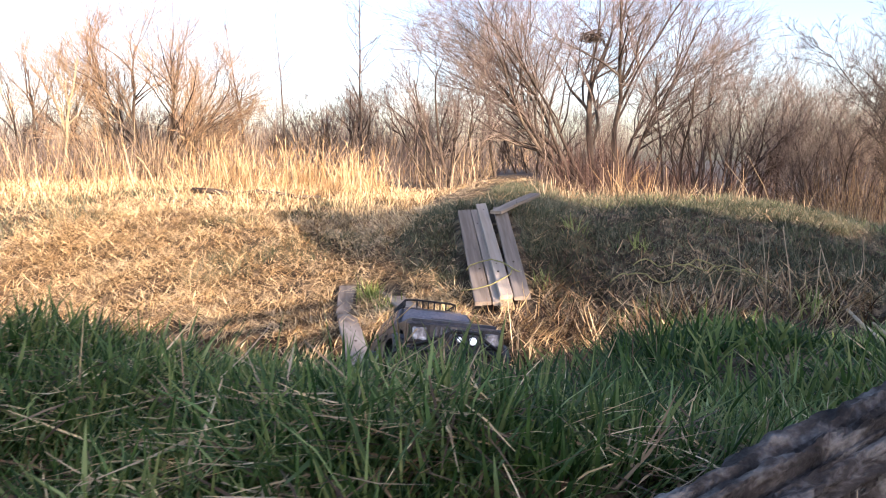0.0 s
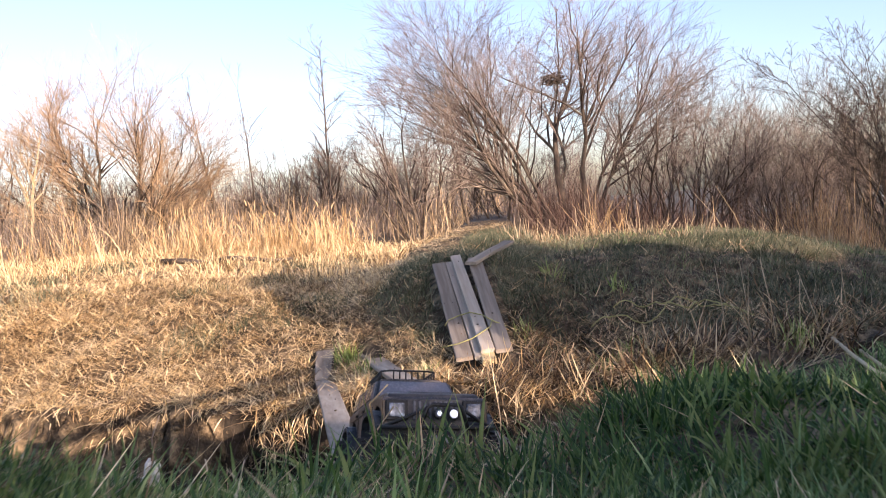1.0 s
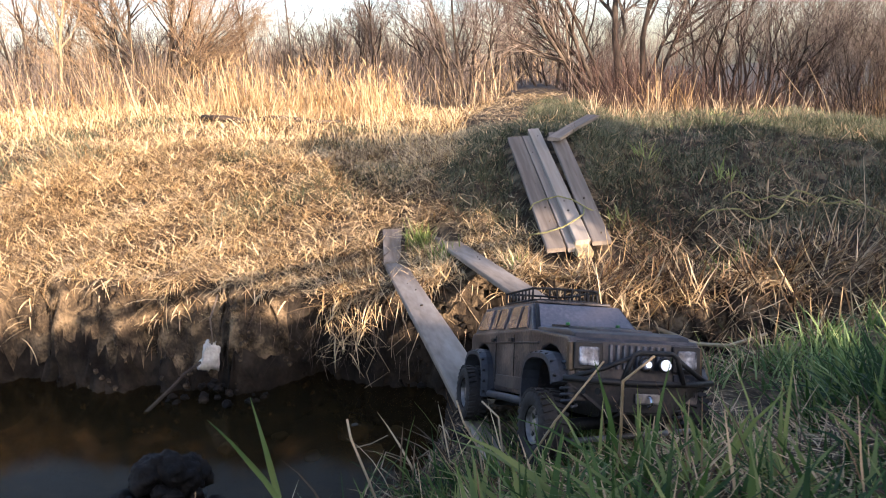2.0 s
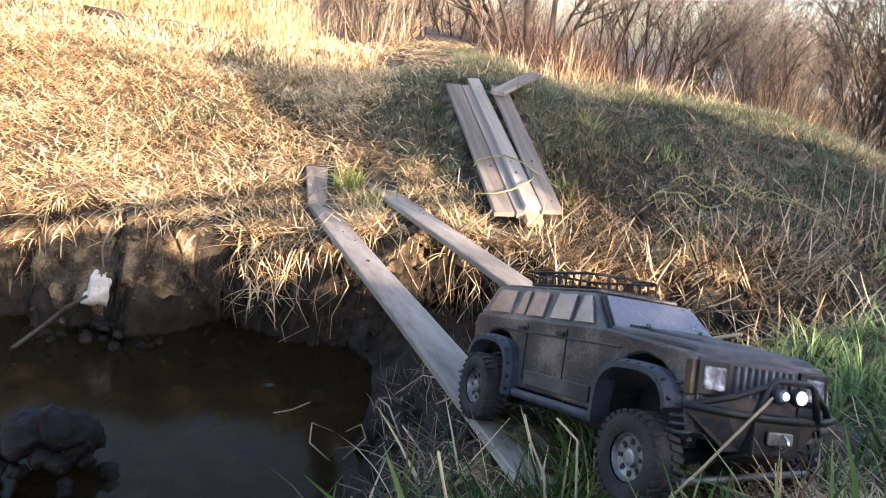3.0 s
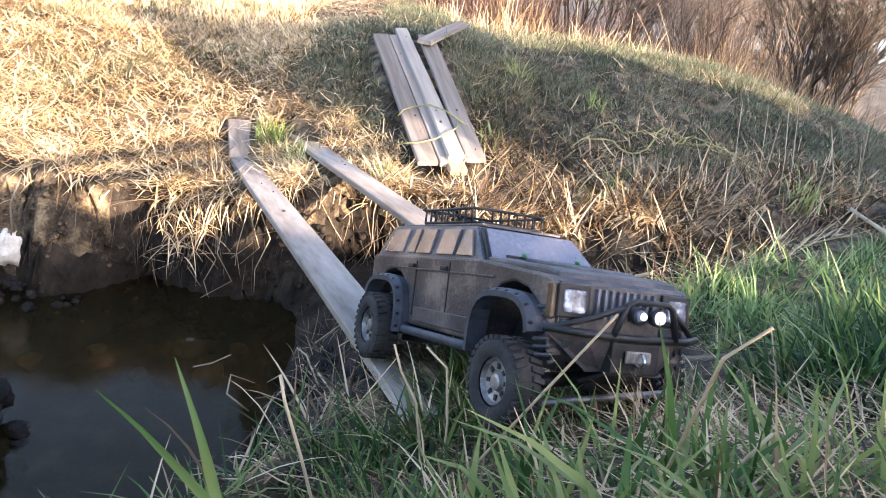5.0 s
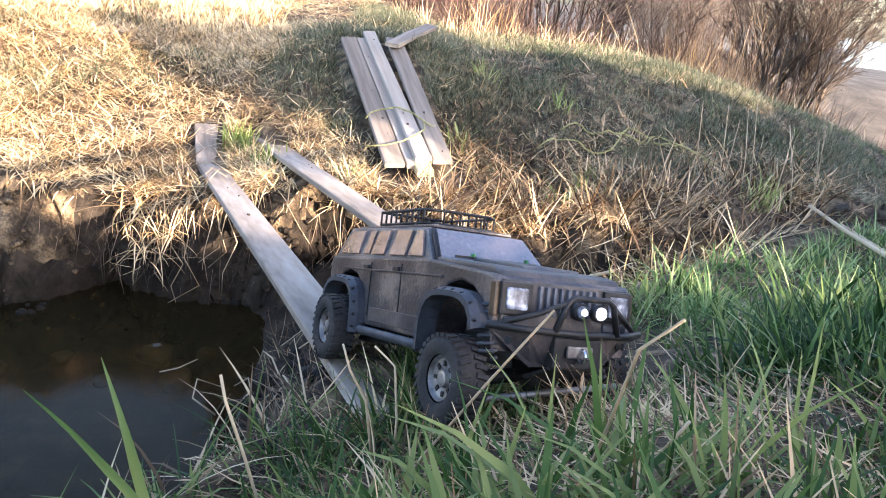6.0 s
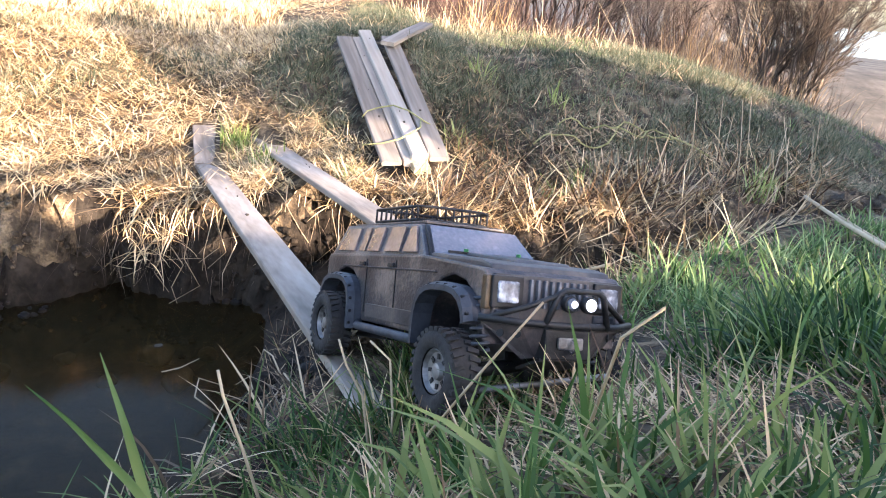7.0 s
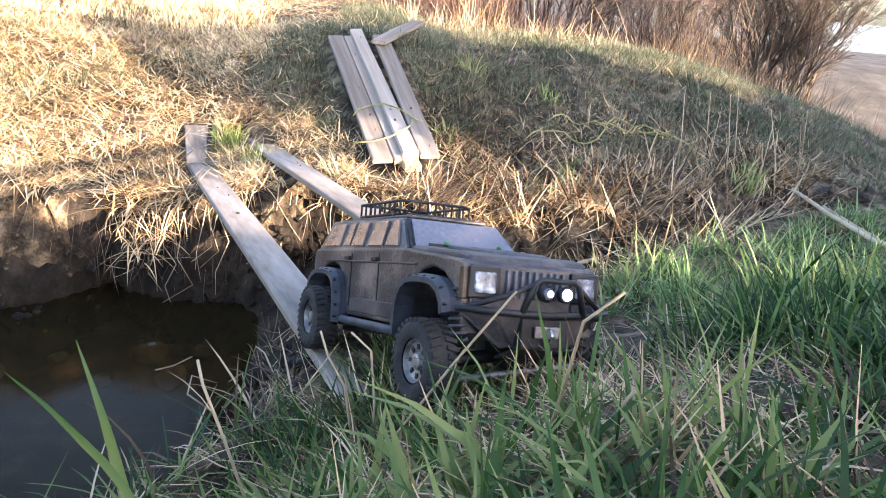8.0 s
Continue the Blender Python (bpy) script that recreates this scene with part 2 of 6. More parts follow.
def undercut(x, y):
    """How far the face of the far bank lies back below its lip."""
    s = far_lip(x) - y
    hollow = np.interp(s, [-0.05, 0.02, 0.08, 0.17, 0.22, 0.34, 0.6, 1.1], [0, 0, 0.045, 0.13, 0.21, 0.36, 0.28, 0]) * sm((0.5 - x) / 0.4) * sm((x + 4) / 1.5)
    hollow = hollow * (0.3 + 0.7 * sm((x + 0.95) / 0.3))
    return hollow * (0.8 + 0.3 * np.sin(x * 6.1) + 0.15 * np.sin(x * 17))


def ground_sheet():
    xs, ys = axis(-2.6, 3.2, 0.022, 900), axis(-1.4, 7.0, 0.02, 900)
    gx, gy = np.meshgrid(xs, ys)
    gz = height(gx, gy)
    n, m = len(ys), len(xs)
    # the far bank is undercut below its lip and crumbly
    s = far_lip(gx) - gy
    rag = sm((s + 0.02) / 0.06) * sm((0.5 - s) / 0.15) * (np.abs(gx) < 2.5)
    rag = rag * (0.016 * np.sin(gx * 71 + 5 * np.sin(gz * 47)) * np.sin(gz * 83 + 3 * np.sin(gx * 37)) + 0.012 * np.sin(gx * 131 + 4 * np.sin(gz * 97 + gx * 29)) + 0.012 * np.sin(gz * 151 + 4 * np.sin(gx * 61)))
    v = np.stack([gx, gy + undercut(gx, gy) + rag, gz], -1).reshape(-1, 3)
    i = np.arange(n * m).reshape(n, m)
    f = np.stack([i[:-1, :-1], i[:-1, 1:], i[1:, 1:], i[1:, :-1]], -1).reshape(-1, 4)
    ob = mesh_object("ground", v.tolist(), f.tolist(), M_SOIL, True)
    ob.data.materials.append(M_MUDSHADE)
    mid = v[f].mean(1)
    # mud near the water, and shade of the hollow painted as mud higher up
    wet_shade = mid[:, 2] < np.where((mid[:, 1] < 2.15) & (mid[:, 0] < 0.34), 0.0, np.where(mid[:, 0] < -0.78, -0.37, -0.19)) + 0.05 * np.sin(mid[:, 0] * 7) + 0.03 * np.sin(mid[:, 0] * 19 + 1)
    wet_shade &= mid[:, 1] > near_lip(mid[:, 0]) - 0.04 + 0.03 * np.sin(mid[:, 0] * 23)
    wet_shade &= (np.abs(mid[:, 0]) < 6) & (mid[:, 1] < 3.5) & (mid[:, 1] > -3)
    ob.data.materials.append(M_FIELD)
    far = (np.hypot(mid[:, 0], mid[:, 1] - 3) > 8.5 + np.sin(mid[:, 0] * 0.9)) & (mid[:, 1] > -2)
    ob.data.materials.append(M_SKYGROUND)
    # far right ground, painted pale so that it looks like sky
    sky_ground = (mid[:, 1] > 85) & (mid[:, 0] > 0.36 * mid[:, 1])
    ob.data.polygons.foreach_set("material_index", np.where(sky_ground, 3, np.where(far, 2, wet_shade)).astype(np.int32))
    return tagged(ob, "bare brown soil bank with a muddy gully", "ground", kind="structure")


ground_sheet()
xs, ys = np.linspace(-6, 0.9, 30), np.linspace(-1.5, 3.0, 20)
wv = [(float(x), float(y), WATER_Z) for y in ys for x in xs]
wf = [(j * 30 + k, j * 30 + k + 1, (j + 1) * 30 + k + 1, (j + 1) * 30 + k) for j in range(19) for k in range(29)]
tagged(mesh_object("water", wv, wf, M_WATER, True), "dark still shallow water in the gully", "water", kind="structure")


# ---- builders ----
def part(name, bm, mat, parent=None, label="", smooth=False):
    me = bpy.data.meshes.new(name)
    bm.to_mesh(me)
    bm.free()
    me.materials.append(mat)
    if smooth:
        me.shade_smooth()
    ob = new(name, me)
    if parent:
        ob.parent = parent
    if label:
        ob["label"] = label
    return ob


def box(sx, sy, sz, at=(0, 0, 0), turn=(0, 0, 0), bevel=0.0, bm=None):
    bm = bm or bmesh.new()
    made = bmesh.ops.create_cube(bm, size=1.0)["verts"]
    bmesh.ops.scale(bm, vec=(sx, sy, sz), verts=made)
    if bevel:
        edges = list({e for v in made for e in v.link_edges})
        made = [g for g in bmesh.ops.bevel(bm, geom=edges, offset=bevel, segments=2, affect="EDGES", profile=0.6)["verts"]]
    bmesh.ops.transform(bm, matrix=pose(*at, *turn), verts=list({v for v in made}))
    return bm


def prism(outline, y0, y1, bevel=0.0):
    """A shape drawn in x and z, drawn out from y0 to y1."""
    bm = bmesh.new()
    a = [bm.verts.new((x, y0, z)) for x, z in outline]
    b = [bm.verts.new((x, y1, z)) for x, z in outline]
    bm.faces.new(a)
    bm.faces.new(b[::-1])
    for k in range(len(a)):
        j = (k + 1) % len(a)
        bm.faces.new((a[j], a[k], b[k], b[j]))
    bmesh.ops.recalc_face_normals(bm, faces=bm.faces)
    if bevel:
        bmesh.ops.bevel(bm, geom=list(bm.edges), offset=bevel, segments=2, affect="EDGES", profile=0.6)
    return bm


def tube(points, radii, sides=6, verts=None, faces=None, cap=True):
    """A tapered tube along points; fills the lists verts and faces."""
    verts, faces = ([], []) if verts is None else (verts, faces)
    pts = [Vector(p) for p in points]
    if isinstance(radii, (int, float)):
        radii = [radii] * len(pts)
    start = len(verts)
    ref = Vector((0.31, 0.22, 0.92))
    for k, p in enumerate(pts):
        d = (pts[min(k + 1, len(pts) - 1)] - pts[max(k - 1, 0)]).normalized()
        u = d.cross(ref)
        if u.length < 0.05:
            u = d.cross(Vector((1, 0, 0)))
        u.normalize()
        w = d.cross(u)
        for s in range(sides):
            a = 2 * math.pi * s / sides
            verts.append(tuple(p + (u * math.cos(a) + w * math.sin(a)) * radii[k]))
    for k in range(len(pts) - 1):
        for s in range(sides):
            a, b = start + k * sides + s, start + k * sides + (s + 1) % sides
            faces.append((a, b, b + sides, a + sides))
    if cap:
        faces.append(tuple(start + s for s in range(sides))[::-1])
        faces.append(tuple(start + (len(pts) - 1) * sides + s for s in range(sides)))
    return verts, faces


def tube_part(name, points, radii, mat, parent=None, label="", sides=8):
    v, f = tube(points, radii, sides)
    ob = mesh_object(name, v, f, mat, True)
    if parent:
        ob.parent = parent
    if label:
        ob["label"] = label
    return ob


def ring(radius, thick, sides=24, minor=8, m=Matrix()):
    bm = bmesh.new()
    rows = []
    for k in range(sides):
        a = 2 * math.pi * k / sides
        rows.append([bm.verts.new(m @ Vector(((radius + thick * math.cos(b)) * math.cos(a), thick * math.sin(b), (radius + thick * math.cos(b)) * math.sin(a))))
                     for b in (2 * math.pi * j / minor for j in range(minor))])
    for k in range(sides):
        for j in range(minor):
            p, q = rows[k], rows[(k + 1) % sides]
            bm.faces.new((p[j], p[(j + 1) % minor], q[(j + 1) % minor], q[j]))
    bmesh.ops.recalc_face_normals(bm, faces=bm.faces)
    return bm


def lathe(profile, sides=20, m=Matrix()):
    """Turns a profile of (radius, y) round the y axis."""
    bm = bmesh.new()
    rows = [[bm.verts.new(m @ Vector((r * math.cos(2 * math.pi * k / sides), y, r * math.sin(2 * math.pi * k / sides)))) for k in range(sides)] for r, y in profile]
    for a, b in zip(rows, rows[1:]):
        for k in range(sides):
            bm.faces.new((a[k], a[(k + 1) % sides], b[(k + 1) % sides], b[k]))
    bm.faces.new(rows[0])
    bm.faces.new(rows[-1][::-1])
    bmesh.ops.recalc_face_normals(bm, faces=bm.faces)
    return bm


def leaf(name, points, width, mat, label, group=""):
    """One long blade: a keeled ribbon along a smoothed line, tapering to its tip."""
    pts = [Vector(p) for p in points]
    fine = []
    for k in range(len(pts) - 1):
        for s in range(4):
            t = s / 4
            a, b, c, d = pts[max(k - 1, 0)], pts[k], pts[k + 1], pts[min(k + 2, len(pts) - 1)]
            fine.append(0.5 * (2 * b + (c - a) * t + (2 * a - 5 * b + 4 * c - d) * t * t + (3 * b - a - 3 * c + d) * t ** 3))
    fine.append(pts[-1])
    v, f = [], []
    n = len(fine) - 1
    for k, p in enumerate(fine):
        d = (fine[min(k + 1, n)] - fine[max(k - 1, 0)]).normalized()
        side = d.cross(Vector((0.2, 1, 0.1))).normalized()
        keel = d.cross(side).normalized()
        w = width / 2 * min(1, 0.5 + 2 * k / n) * min(1, (1.03 - k / n) * 2.2)
        v += [tuple(p - side * w + keel * w * 0.35), tuple(p), tuple(p + side * w + keel * w * 0.35)]
        if k:
            i = 3 * k
            f += [(i - 3, i - 2, i + 1, i), (i - 2, i - 1, i + 2, i + 1)]
    return tagged(mesh_object(name, v, f, mat, True), label, "grass", group)


rng = np.random.default_rng(7)


def blades(name, base, length, width, tilt0, bend, heading, mat, label, category, segs=4):
    """Many curved tapering blades in one mesh: tilt from the upright at the root, its growth along the blade, heading in the plan."""
    n = len(base)
    s = np.linspace(0, 1, segs + 1)
    tilt = tilt0[:, None] + bend[:, None] * s[None, :]
    step = length[:, None] / segs
    mid = (tilt[:, 1:] + tilt[:, :-1]) / 2
    out = np.concatenate([np.zeros((n, 1)), np.cumsum(np.sin(mid) * step, 1)], 1)
    up = np.concatenate([np.zeros((n, 1)), np.cumsum(np.cos(mid) * step, 1)], 1)
    hx, hy = np.cos(heading)[:, None], np.sin(heading)[:, None]
    cx, cy, cz = base[:, :1] + out * hx, base[:, 1:2] + out * hy, base[:, 2:3] + up
    twist = rng.uniform(-0.9, 0.9, (n, 1))
    sx, sy = -np.sin(heading[:, None] + twist), np.cos(heading[:, None] + twist)
    w = width[:, None] / 2 * np.array([0.75, 1.0, 0.85, 0.55, 0.06] if segs == 4 else [0.8, 1.0, 0.65, 0.08] if segs == 3 else [0.85, 1.0, 0.25])[None, :]
    left = np.stack([cx + sx * w, cy + sy * w, cz], -1)
    right = np.stack([cx - sx * w, cy - sy * w, cz + 0.25 * w], -1)
    v = np.stack([left, right], 2).reshape(n, -1, 3)
    per = 2 * (segs + 1)
    f = np.array([(2 * k, 2 * k + 1, 2 * k + 3, 2 * k + 2) for k in range(segs)])
    faces = (f[None] + (np.arange(n) * per)[:, None, None]).reshape(-1, 4)
    me = bpy.data.meshes.new(name)
    me.vertices.add(n * per)
    me.vertices.foreach_set("co", v.reshape(-1).astype(np.float32))
    me.loops.add(len(faces) * 4)
    me.loops.foreach_set("vertex_index", faces.reshape(-1).astype(np.int32))
    me.polygons.add(len(faces))
    me.polygons.foreach_set("loop_start", (np.arange(len(faces)) * 4).astype(np.int32))
    me.update(calc_edges=True)
    me.validate()
    me.materials.append(mat)
    ob = new(name, me)
    return tagged(ob, label, category, kind="stuff")


def scatter(n, x0, x1, y0, y1, keep):
    """n random places for which keep(x, y) gives a likelihood."""
    got = np.zeros((0, 2))
    while len(got) < n:
        x, y = rng.uniform(x0, x1, 4 * n), rng.uniform(y0, y1, 4 * n)
        ok = rng.uniform(0, 1, 4 * n) < keep(x, y)
        got = np.concatenate([got, np.stack([x[ok], y[ok]], 1)])
        if ok.sum() == 0:
            break
    return got[:n]


def on_ground(xy, sink=0.01):
    return np.concatenate([xy, (height(xy[:, 0], xy[:, 1]) - sink)[:, None]], 1)


def uni(n, a, b):
    return rng.uniform(a, b, n)


# ---- planks across the gully and the stack of boards ----
def board(name, near_end, far_end, width, thick, label, group, across=None, bow=0.0, mat=M_WOOD):
    """A sawn board with rounded edges and a slight bow, its ends at the middle of its upper face."""
    a, b = Vector(near_end), Vector(far_end)
    along = (b - a).normalized()
    side = (Vector(across) if across else along.cross(Vector((0, 0, 1)))).normalized()
    up = side.cross(along).normalized()
    side = along.cross(up)
    bm = bmesh.new()
    length, n = (b - a).length, 14
    r = 0.003
    ring_pts = [(-width / 2 + r, 0), (width / 2 - r, 0), (width / 2, -r), (width / 2, -thick + r), (width / 2 - r, -thick), (-width / 2 + r, -thick), (-width / 2, -thick + r), (-width / 2, -r)]
    rows = []
    for k in range(n + 1):
        t = k / n
        z = -bow * 4 * t * (1 - t) + 0.0015 * math.sin(7 * t + length * 9)
        e = 0.0015 * math.sin(23 * t + 4 * width * 100)
        rows.append([bm.verts.new((x * (1 + e), t * length, z + h)) for x, h in ring_pts])
    for p, q in zip(rows, rows[1:]):
        for k in range(8):
            bm.faces.new((p[k], p[(k + 1) % 8], q[(k + 1) % 8], q[k]))
    bm.faces.new(rows[0])
    bm.faces.new(rows[-1][::-1])
    bmesh.ops.recalc_face_normals(bm, faces=bm.faces)
    ob = part(name, bm, mat)
    m = Matrix((side, along, up)).transposed().to_4x4()
    m.translation = a
    ob.matrix_world = m
    if name in ("stacked_board", "plank"):
        add_knots(ob, length, width, int(length * 1000) + int(width * 5000))
    return tagged(ob, label, "plank", group)


M_KNOT = material("dark_knot", [(0.03, 0.02, 0.012), (0.09, 0.06, 0.035)], 0.8, 60, 300, 0.3)


def add_knots(plank, length, width, seed):
    """Dark knots and nail holes set flush in the upper face."""
    rnd = random.Random(seed)
    for _ in range(int(length * 2.5)):
        r = rnd.choice([0.0018, 0.0022, 0.003, 0.005])
        bm = bmesh.new()
        n = 12
        c = (rnd.uniform(-0.38, 0.38) * width, rnd.uniform(0.03, 0.97) * length)
        lo = [bm.verts.new((c[0] + r * math.cos(6.283 * k / n) * rnd.uniform(0.8, 1.1), c[1] + 1.5 * r * math.sin(6.283 * k / n), -0.014)) for k in range(n)]
        hi = [bm.verts.new((v.co.x, v.co.y, 0.0022)) for v in lo]
        bm.faces.new(hi)
        for k in range(n):
            bm.faces.new((lo[k], lo[(k + 1) % n], hi[(k + 1) % n], hi[k]))
        part("knot", bm, M_KNOT, plank)


RAMPS = "planks laid across the gully"
board("plank", (0.134, 0.965, 0.034), (-0.405, 2.93, -0.105), 0.089, 0.019, "long weathered grey plank bridging the gully under the truck", RAMPS, bow=0.0, mat=M_PLANK)
board("plank", (0.50, 1.28, -0.005), (-0.235, 3.13, -0.025), 0.089, 0.019, "long weathered grey plank laid across the gully", RAMPS, bow=0.0, mat=M_PLANK)
board("plank", (-0.400, 2.90, -0.100), (-0.455, 3.20, -0.015), 0.089, 0.019, "short weathered plank leading up onto the grassy bank", RAMPS, mat=M_PLANK)
STACK = "boards stacked on the slope"
A0, A1, SIDE = Vector((0.275, 2.71, 0.0)), Vector((0.105, 3.87, 0.335)), Vector((0.99, 0.10, 0.05))
board("stacked_board", A0, A1, 0.075, 0.019, "grey weathered board lying on the grassy slope", STACK, SIDE)
board("stacked_board", A0 + SIDE * 0.075 - Vector((0, 0, 0.004)), A1 + SIDE * 0.07, 0.06, 0.019, "dark grey weathered board half under another", STACK, SIDE)
board("stacked_board", A0 + SIDE * 0.105 + Vector((0, 0.01, 0.022)), A1 + SIDE * 0.10 + Vector((0, 0.05, 0.03)), 0.06, 0.022, "pale worn board on top of the stack", STACK, SIDE)
board("stacked_board", A0 + SIDE * 0.178 + Vector((0, 0.0, 0.014)), A1 + SIDE * 0.215 + Vector((0, -0.08, 0.014)), 0.075, 0.019, "weathered board at the edge of the stack", STACK, SIDE)
board("wood_block", (0.385, 2.672, -0.012), (0.372, 2.76, 0.013), 0.062, 0.026, "pale yellow offcut of sawn wood under the stacked boards", "", SIDE, mat=M_BLOCK)
board("short_board", (0.30, 3.66, 0.345), (0.53, 4.10, 0.425), 0.07, 0.019, "short loose grey board poking out behind the stack", "", SIDE)


# ---- bare trees and shrubs ----
def grow(rnd, start, way, length, radius, depth, spread, up, kids, out, level=0, wander=0.19, reach=1.0):
    """One branch as a wandering line, with its side branches; out collects (level, points, radii)."""
    n = (6, 5, 3, 2)[min(level, 3)]
    pts, rad = [Vector(start)], [radius]
    d = Vector(way).normalized()
    for k in range(n):
        d = (d + Vector((rnd.gauss(0, wander), rnd.gauss(0, wander), rnd.gauss(0.02, 0.06) + up))).normalized()
        pts.append(pts[-1] + d * length / n)
        rad.append(max(radius * (1 - 0.75 * (k + 1) / n), 0.0018))
    out.append((level, pts, rad))
    if level >= depth:
        return
    for _ in range(kids[min(level, len(kids) - 1)]):
        t = rnd.uniform(0.25, 1.0)
        k = min(int(t * n), n - 1)
        f = t * n - k
        p = pts[k].lerp(pts[k + 1], min(f, 1))
        dd = (pts[k + 1] - pts[k]).normalized()
        side = Vector((rnd.gauss(0, 1), rnd.gauss(0, 1), rnd.gauss(0, 0.6)))
        side = (side - dd * side.dot(dd)).normalized()
        s = spread * rnd.uniform(0.6, 1.3)
        grow(rnd, p, dd * math.cos(s) + side * math.sin(s), length * reach * rnd.uniform(0.4, 0.68) * (1.15 - 0.4 * t), max(rad[k] * 0.55, 0.0024), depth, spread, up, kids, out, level + 1, reach=reach)


def bare_tree(name, x, y, stems, seed, depth=3, spread=0.5, up=0.05, kids=(9, 8, 5), label="", category="tree", group="", twig=M_TWIG, bark=M_BARK, thin=1.0, tall=0.8, wander=0.13, reach=1.0):
    """stems: (offset x, tip dx, tip dy, length, radius) each. Trunk and limbs are one part, the fine crown another."""
    rnd = random.Random(seed)
    z = hz(x, y) - 0.05
    out = []
    for ox, dx, dy, length, radius in stems:
        grow(rnd, (x + ox, y + rnd.uniform(-0.1, 0.1), z), (dx, dy, 1), length * tall, radius, depth, spread, up, kids, out, 0, wander, reach)
    top = new(name)
    top.location = (x, y, z)
    groups = [("trunk", [b], bark, 6) for b in out if b[0] == 0]
    groups += [("branchwork", [b for b in out if b[0] == 1], bark, 4), ("crown", [b for b in out if b[0] >= 2], twig, 3)]
    for what, lines, mat, sides in groups:
        v, f = [], []
        for level, pts, rad in lines:
            tube([p - Vector((x, y, z)) for p in pts], [r * thin for r in rad], sides, v, f, cap=False)
        ob = mesh_object(what, v, f, mat, True)
        ob.parent = top
        if what != "trunk":
            ob["kind"] = "stuff"
    return tagged(top, label, category, group)


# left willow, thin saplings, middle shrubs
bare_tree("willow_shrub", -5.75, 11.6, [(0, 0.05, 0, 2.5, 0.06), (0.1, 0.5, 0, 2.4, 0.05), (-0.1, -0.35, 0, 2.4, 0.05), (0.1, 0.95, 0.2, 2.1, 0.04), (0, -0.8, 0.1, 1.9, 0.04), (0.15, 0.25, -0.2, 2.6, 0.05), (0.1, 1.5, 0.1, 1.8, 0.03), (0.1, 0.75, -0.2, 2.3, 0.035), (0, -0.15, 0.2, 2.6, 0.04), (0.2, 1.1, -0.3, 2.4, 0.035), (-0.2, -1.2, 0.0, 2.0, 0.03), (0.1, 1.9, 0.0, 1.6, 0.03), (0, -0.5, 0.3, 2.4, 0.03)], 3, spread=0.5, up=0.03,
          kids=(13, 10, 6), thin=0.7, tall=0.9, label="bare spreading willow shrub lit by low sun", group="bare shrubs", twig=M_SUNTWIG)
bare_tree("sapling", -7.0, 11.2, [(0, 0.16, 0, 2.7, 0.035)], 4, spread=0.4, kids=(12, 6, 4), label="slim pale bare sapling among reeds", group="bare saplings", bark=M_STALK, twig=M_SUNTWIG)
bare_tree("willow_shrub", -8.0, 12.2, [(0, 0.1, 0, 2.5, 0.04), (0.2, 0.4, 0, 2.2, 0.03), (-0.2, -0.3, 0, 2.2, 0.03)], 44, spread=0.45, label="bare shrub behind the reeds", group="bare shrubs", twig=M_SUNTWIG)
bare_tree("sapling", -4.2, 12.0, [(0, -0.02, 0, 3.3, 0.022)], 5, spread=0.6, up=0.02, wander=0.03, reach=0.5, kids=(18, 5, 2), label="slim bare sapling standing behind the reeds", group="bare saplings")
bare_tree("sapling", -3.45, 11.8, [(0, -0.02, 0, 3.1, 0.016)], 6, spread=0.6, up=0.02, wander=0.03, reach=0.5, kids=(14, 4, 2), label="slim bare sapling standing behind the reeds", group="bare saplings")
bare_tree("birch_tree", -2.05, 11.6, [(0, -0.13, 0, 3.75, 0.03)], 17, spread=0.85, up=0.04, wander=0.05, reach=0.42, kids=(26, 8, 5), thin=0.8, label="slender bare tree with forked branches", group="bare saplings")
bare_tree("willow_shrub", -2.5, 12.4, [(0, 0.2, 0, 1.4, 0.03), (0.1, -0.3, 0, 1.4, 0.03), (0.2, 0.05, 0, 1.6, 0.03)], 45, spread=0.5, label="low bare shrub beside the slender tree", group="bare shrubs")
bare_tree("willow_shrub", -0.7, 10.6, [(0, -0.45, 0, 2.1, 0.035), (0.1, -0.1, 0, 2.1, 0.035), (0.2, 0.15, 0, 1.8, 0.03), (-0.1, -0.9, 0, 1.8, 0.03), (0.25, 0.4, 0.2, 1.4, 0.03), (0.1, 0.05, 0.2, 2.0, 0.03)], 8, spread=0.5, up=0.03, kids=(9, 7, 5),
          label="bare dark-stemmed shrub beside the path", group="bare shrubs")
bare_tree("sapling", 0.05, 11.6, [(0, -0.14, 0, 1.9, 0.03)], 9, spread=0.5, kids=(6, 3, 2), label="slim leaning bare sapling", group="bare saplings")
# the great willow with the nest
bare_tree("willow_tree", 1.75, 11.6, [(0, -0.22, 0, 3.3, 0.085), (-0.1, -0.75, 0.1, 3.3, 0.06), (0.15, 0.15, 0, 3.2, 0.07), (-0.3, -0.88, 0.1, 3.2, 0.05), (-0.5, -0.8, -0.1, 3.0, 0.045), (0.2, 0.5, 0, 3.0, 0.05), (-0.4, -0.45, 0.2, 3.2, 0.045), (-0.6, -0.8, 0.2, 2.7, 0.04), (-0.2, -0.6, -0.2, 3.4, 0.04), (0.2, 0.3, 0.2, 3.1, 0.04), (-0.2, -1.02, 0.0, 3.1, 0.035)], 10,
          spread=0.62, up=0.01, wander=0.17, kids=(13, 10, 7), thin=0.8, label="large many-stemmed bare willow tree with a nest", category="tree", tall=0.95)
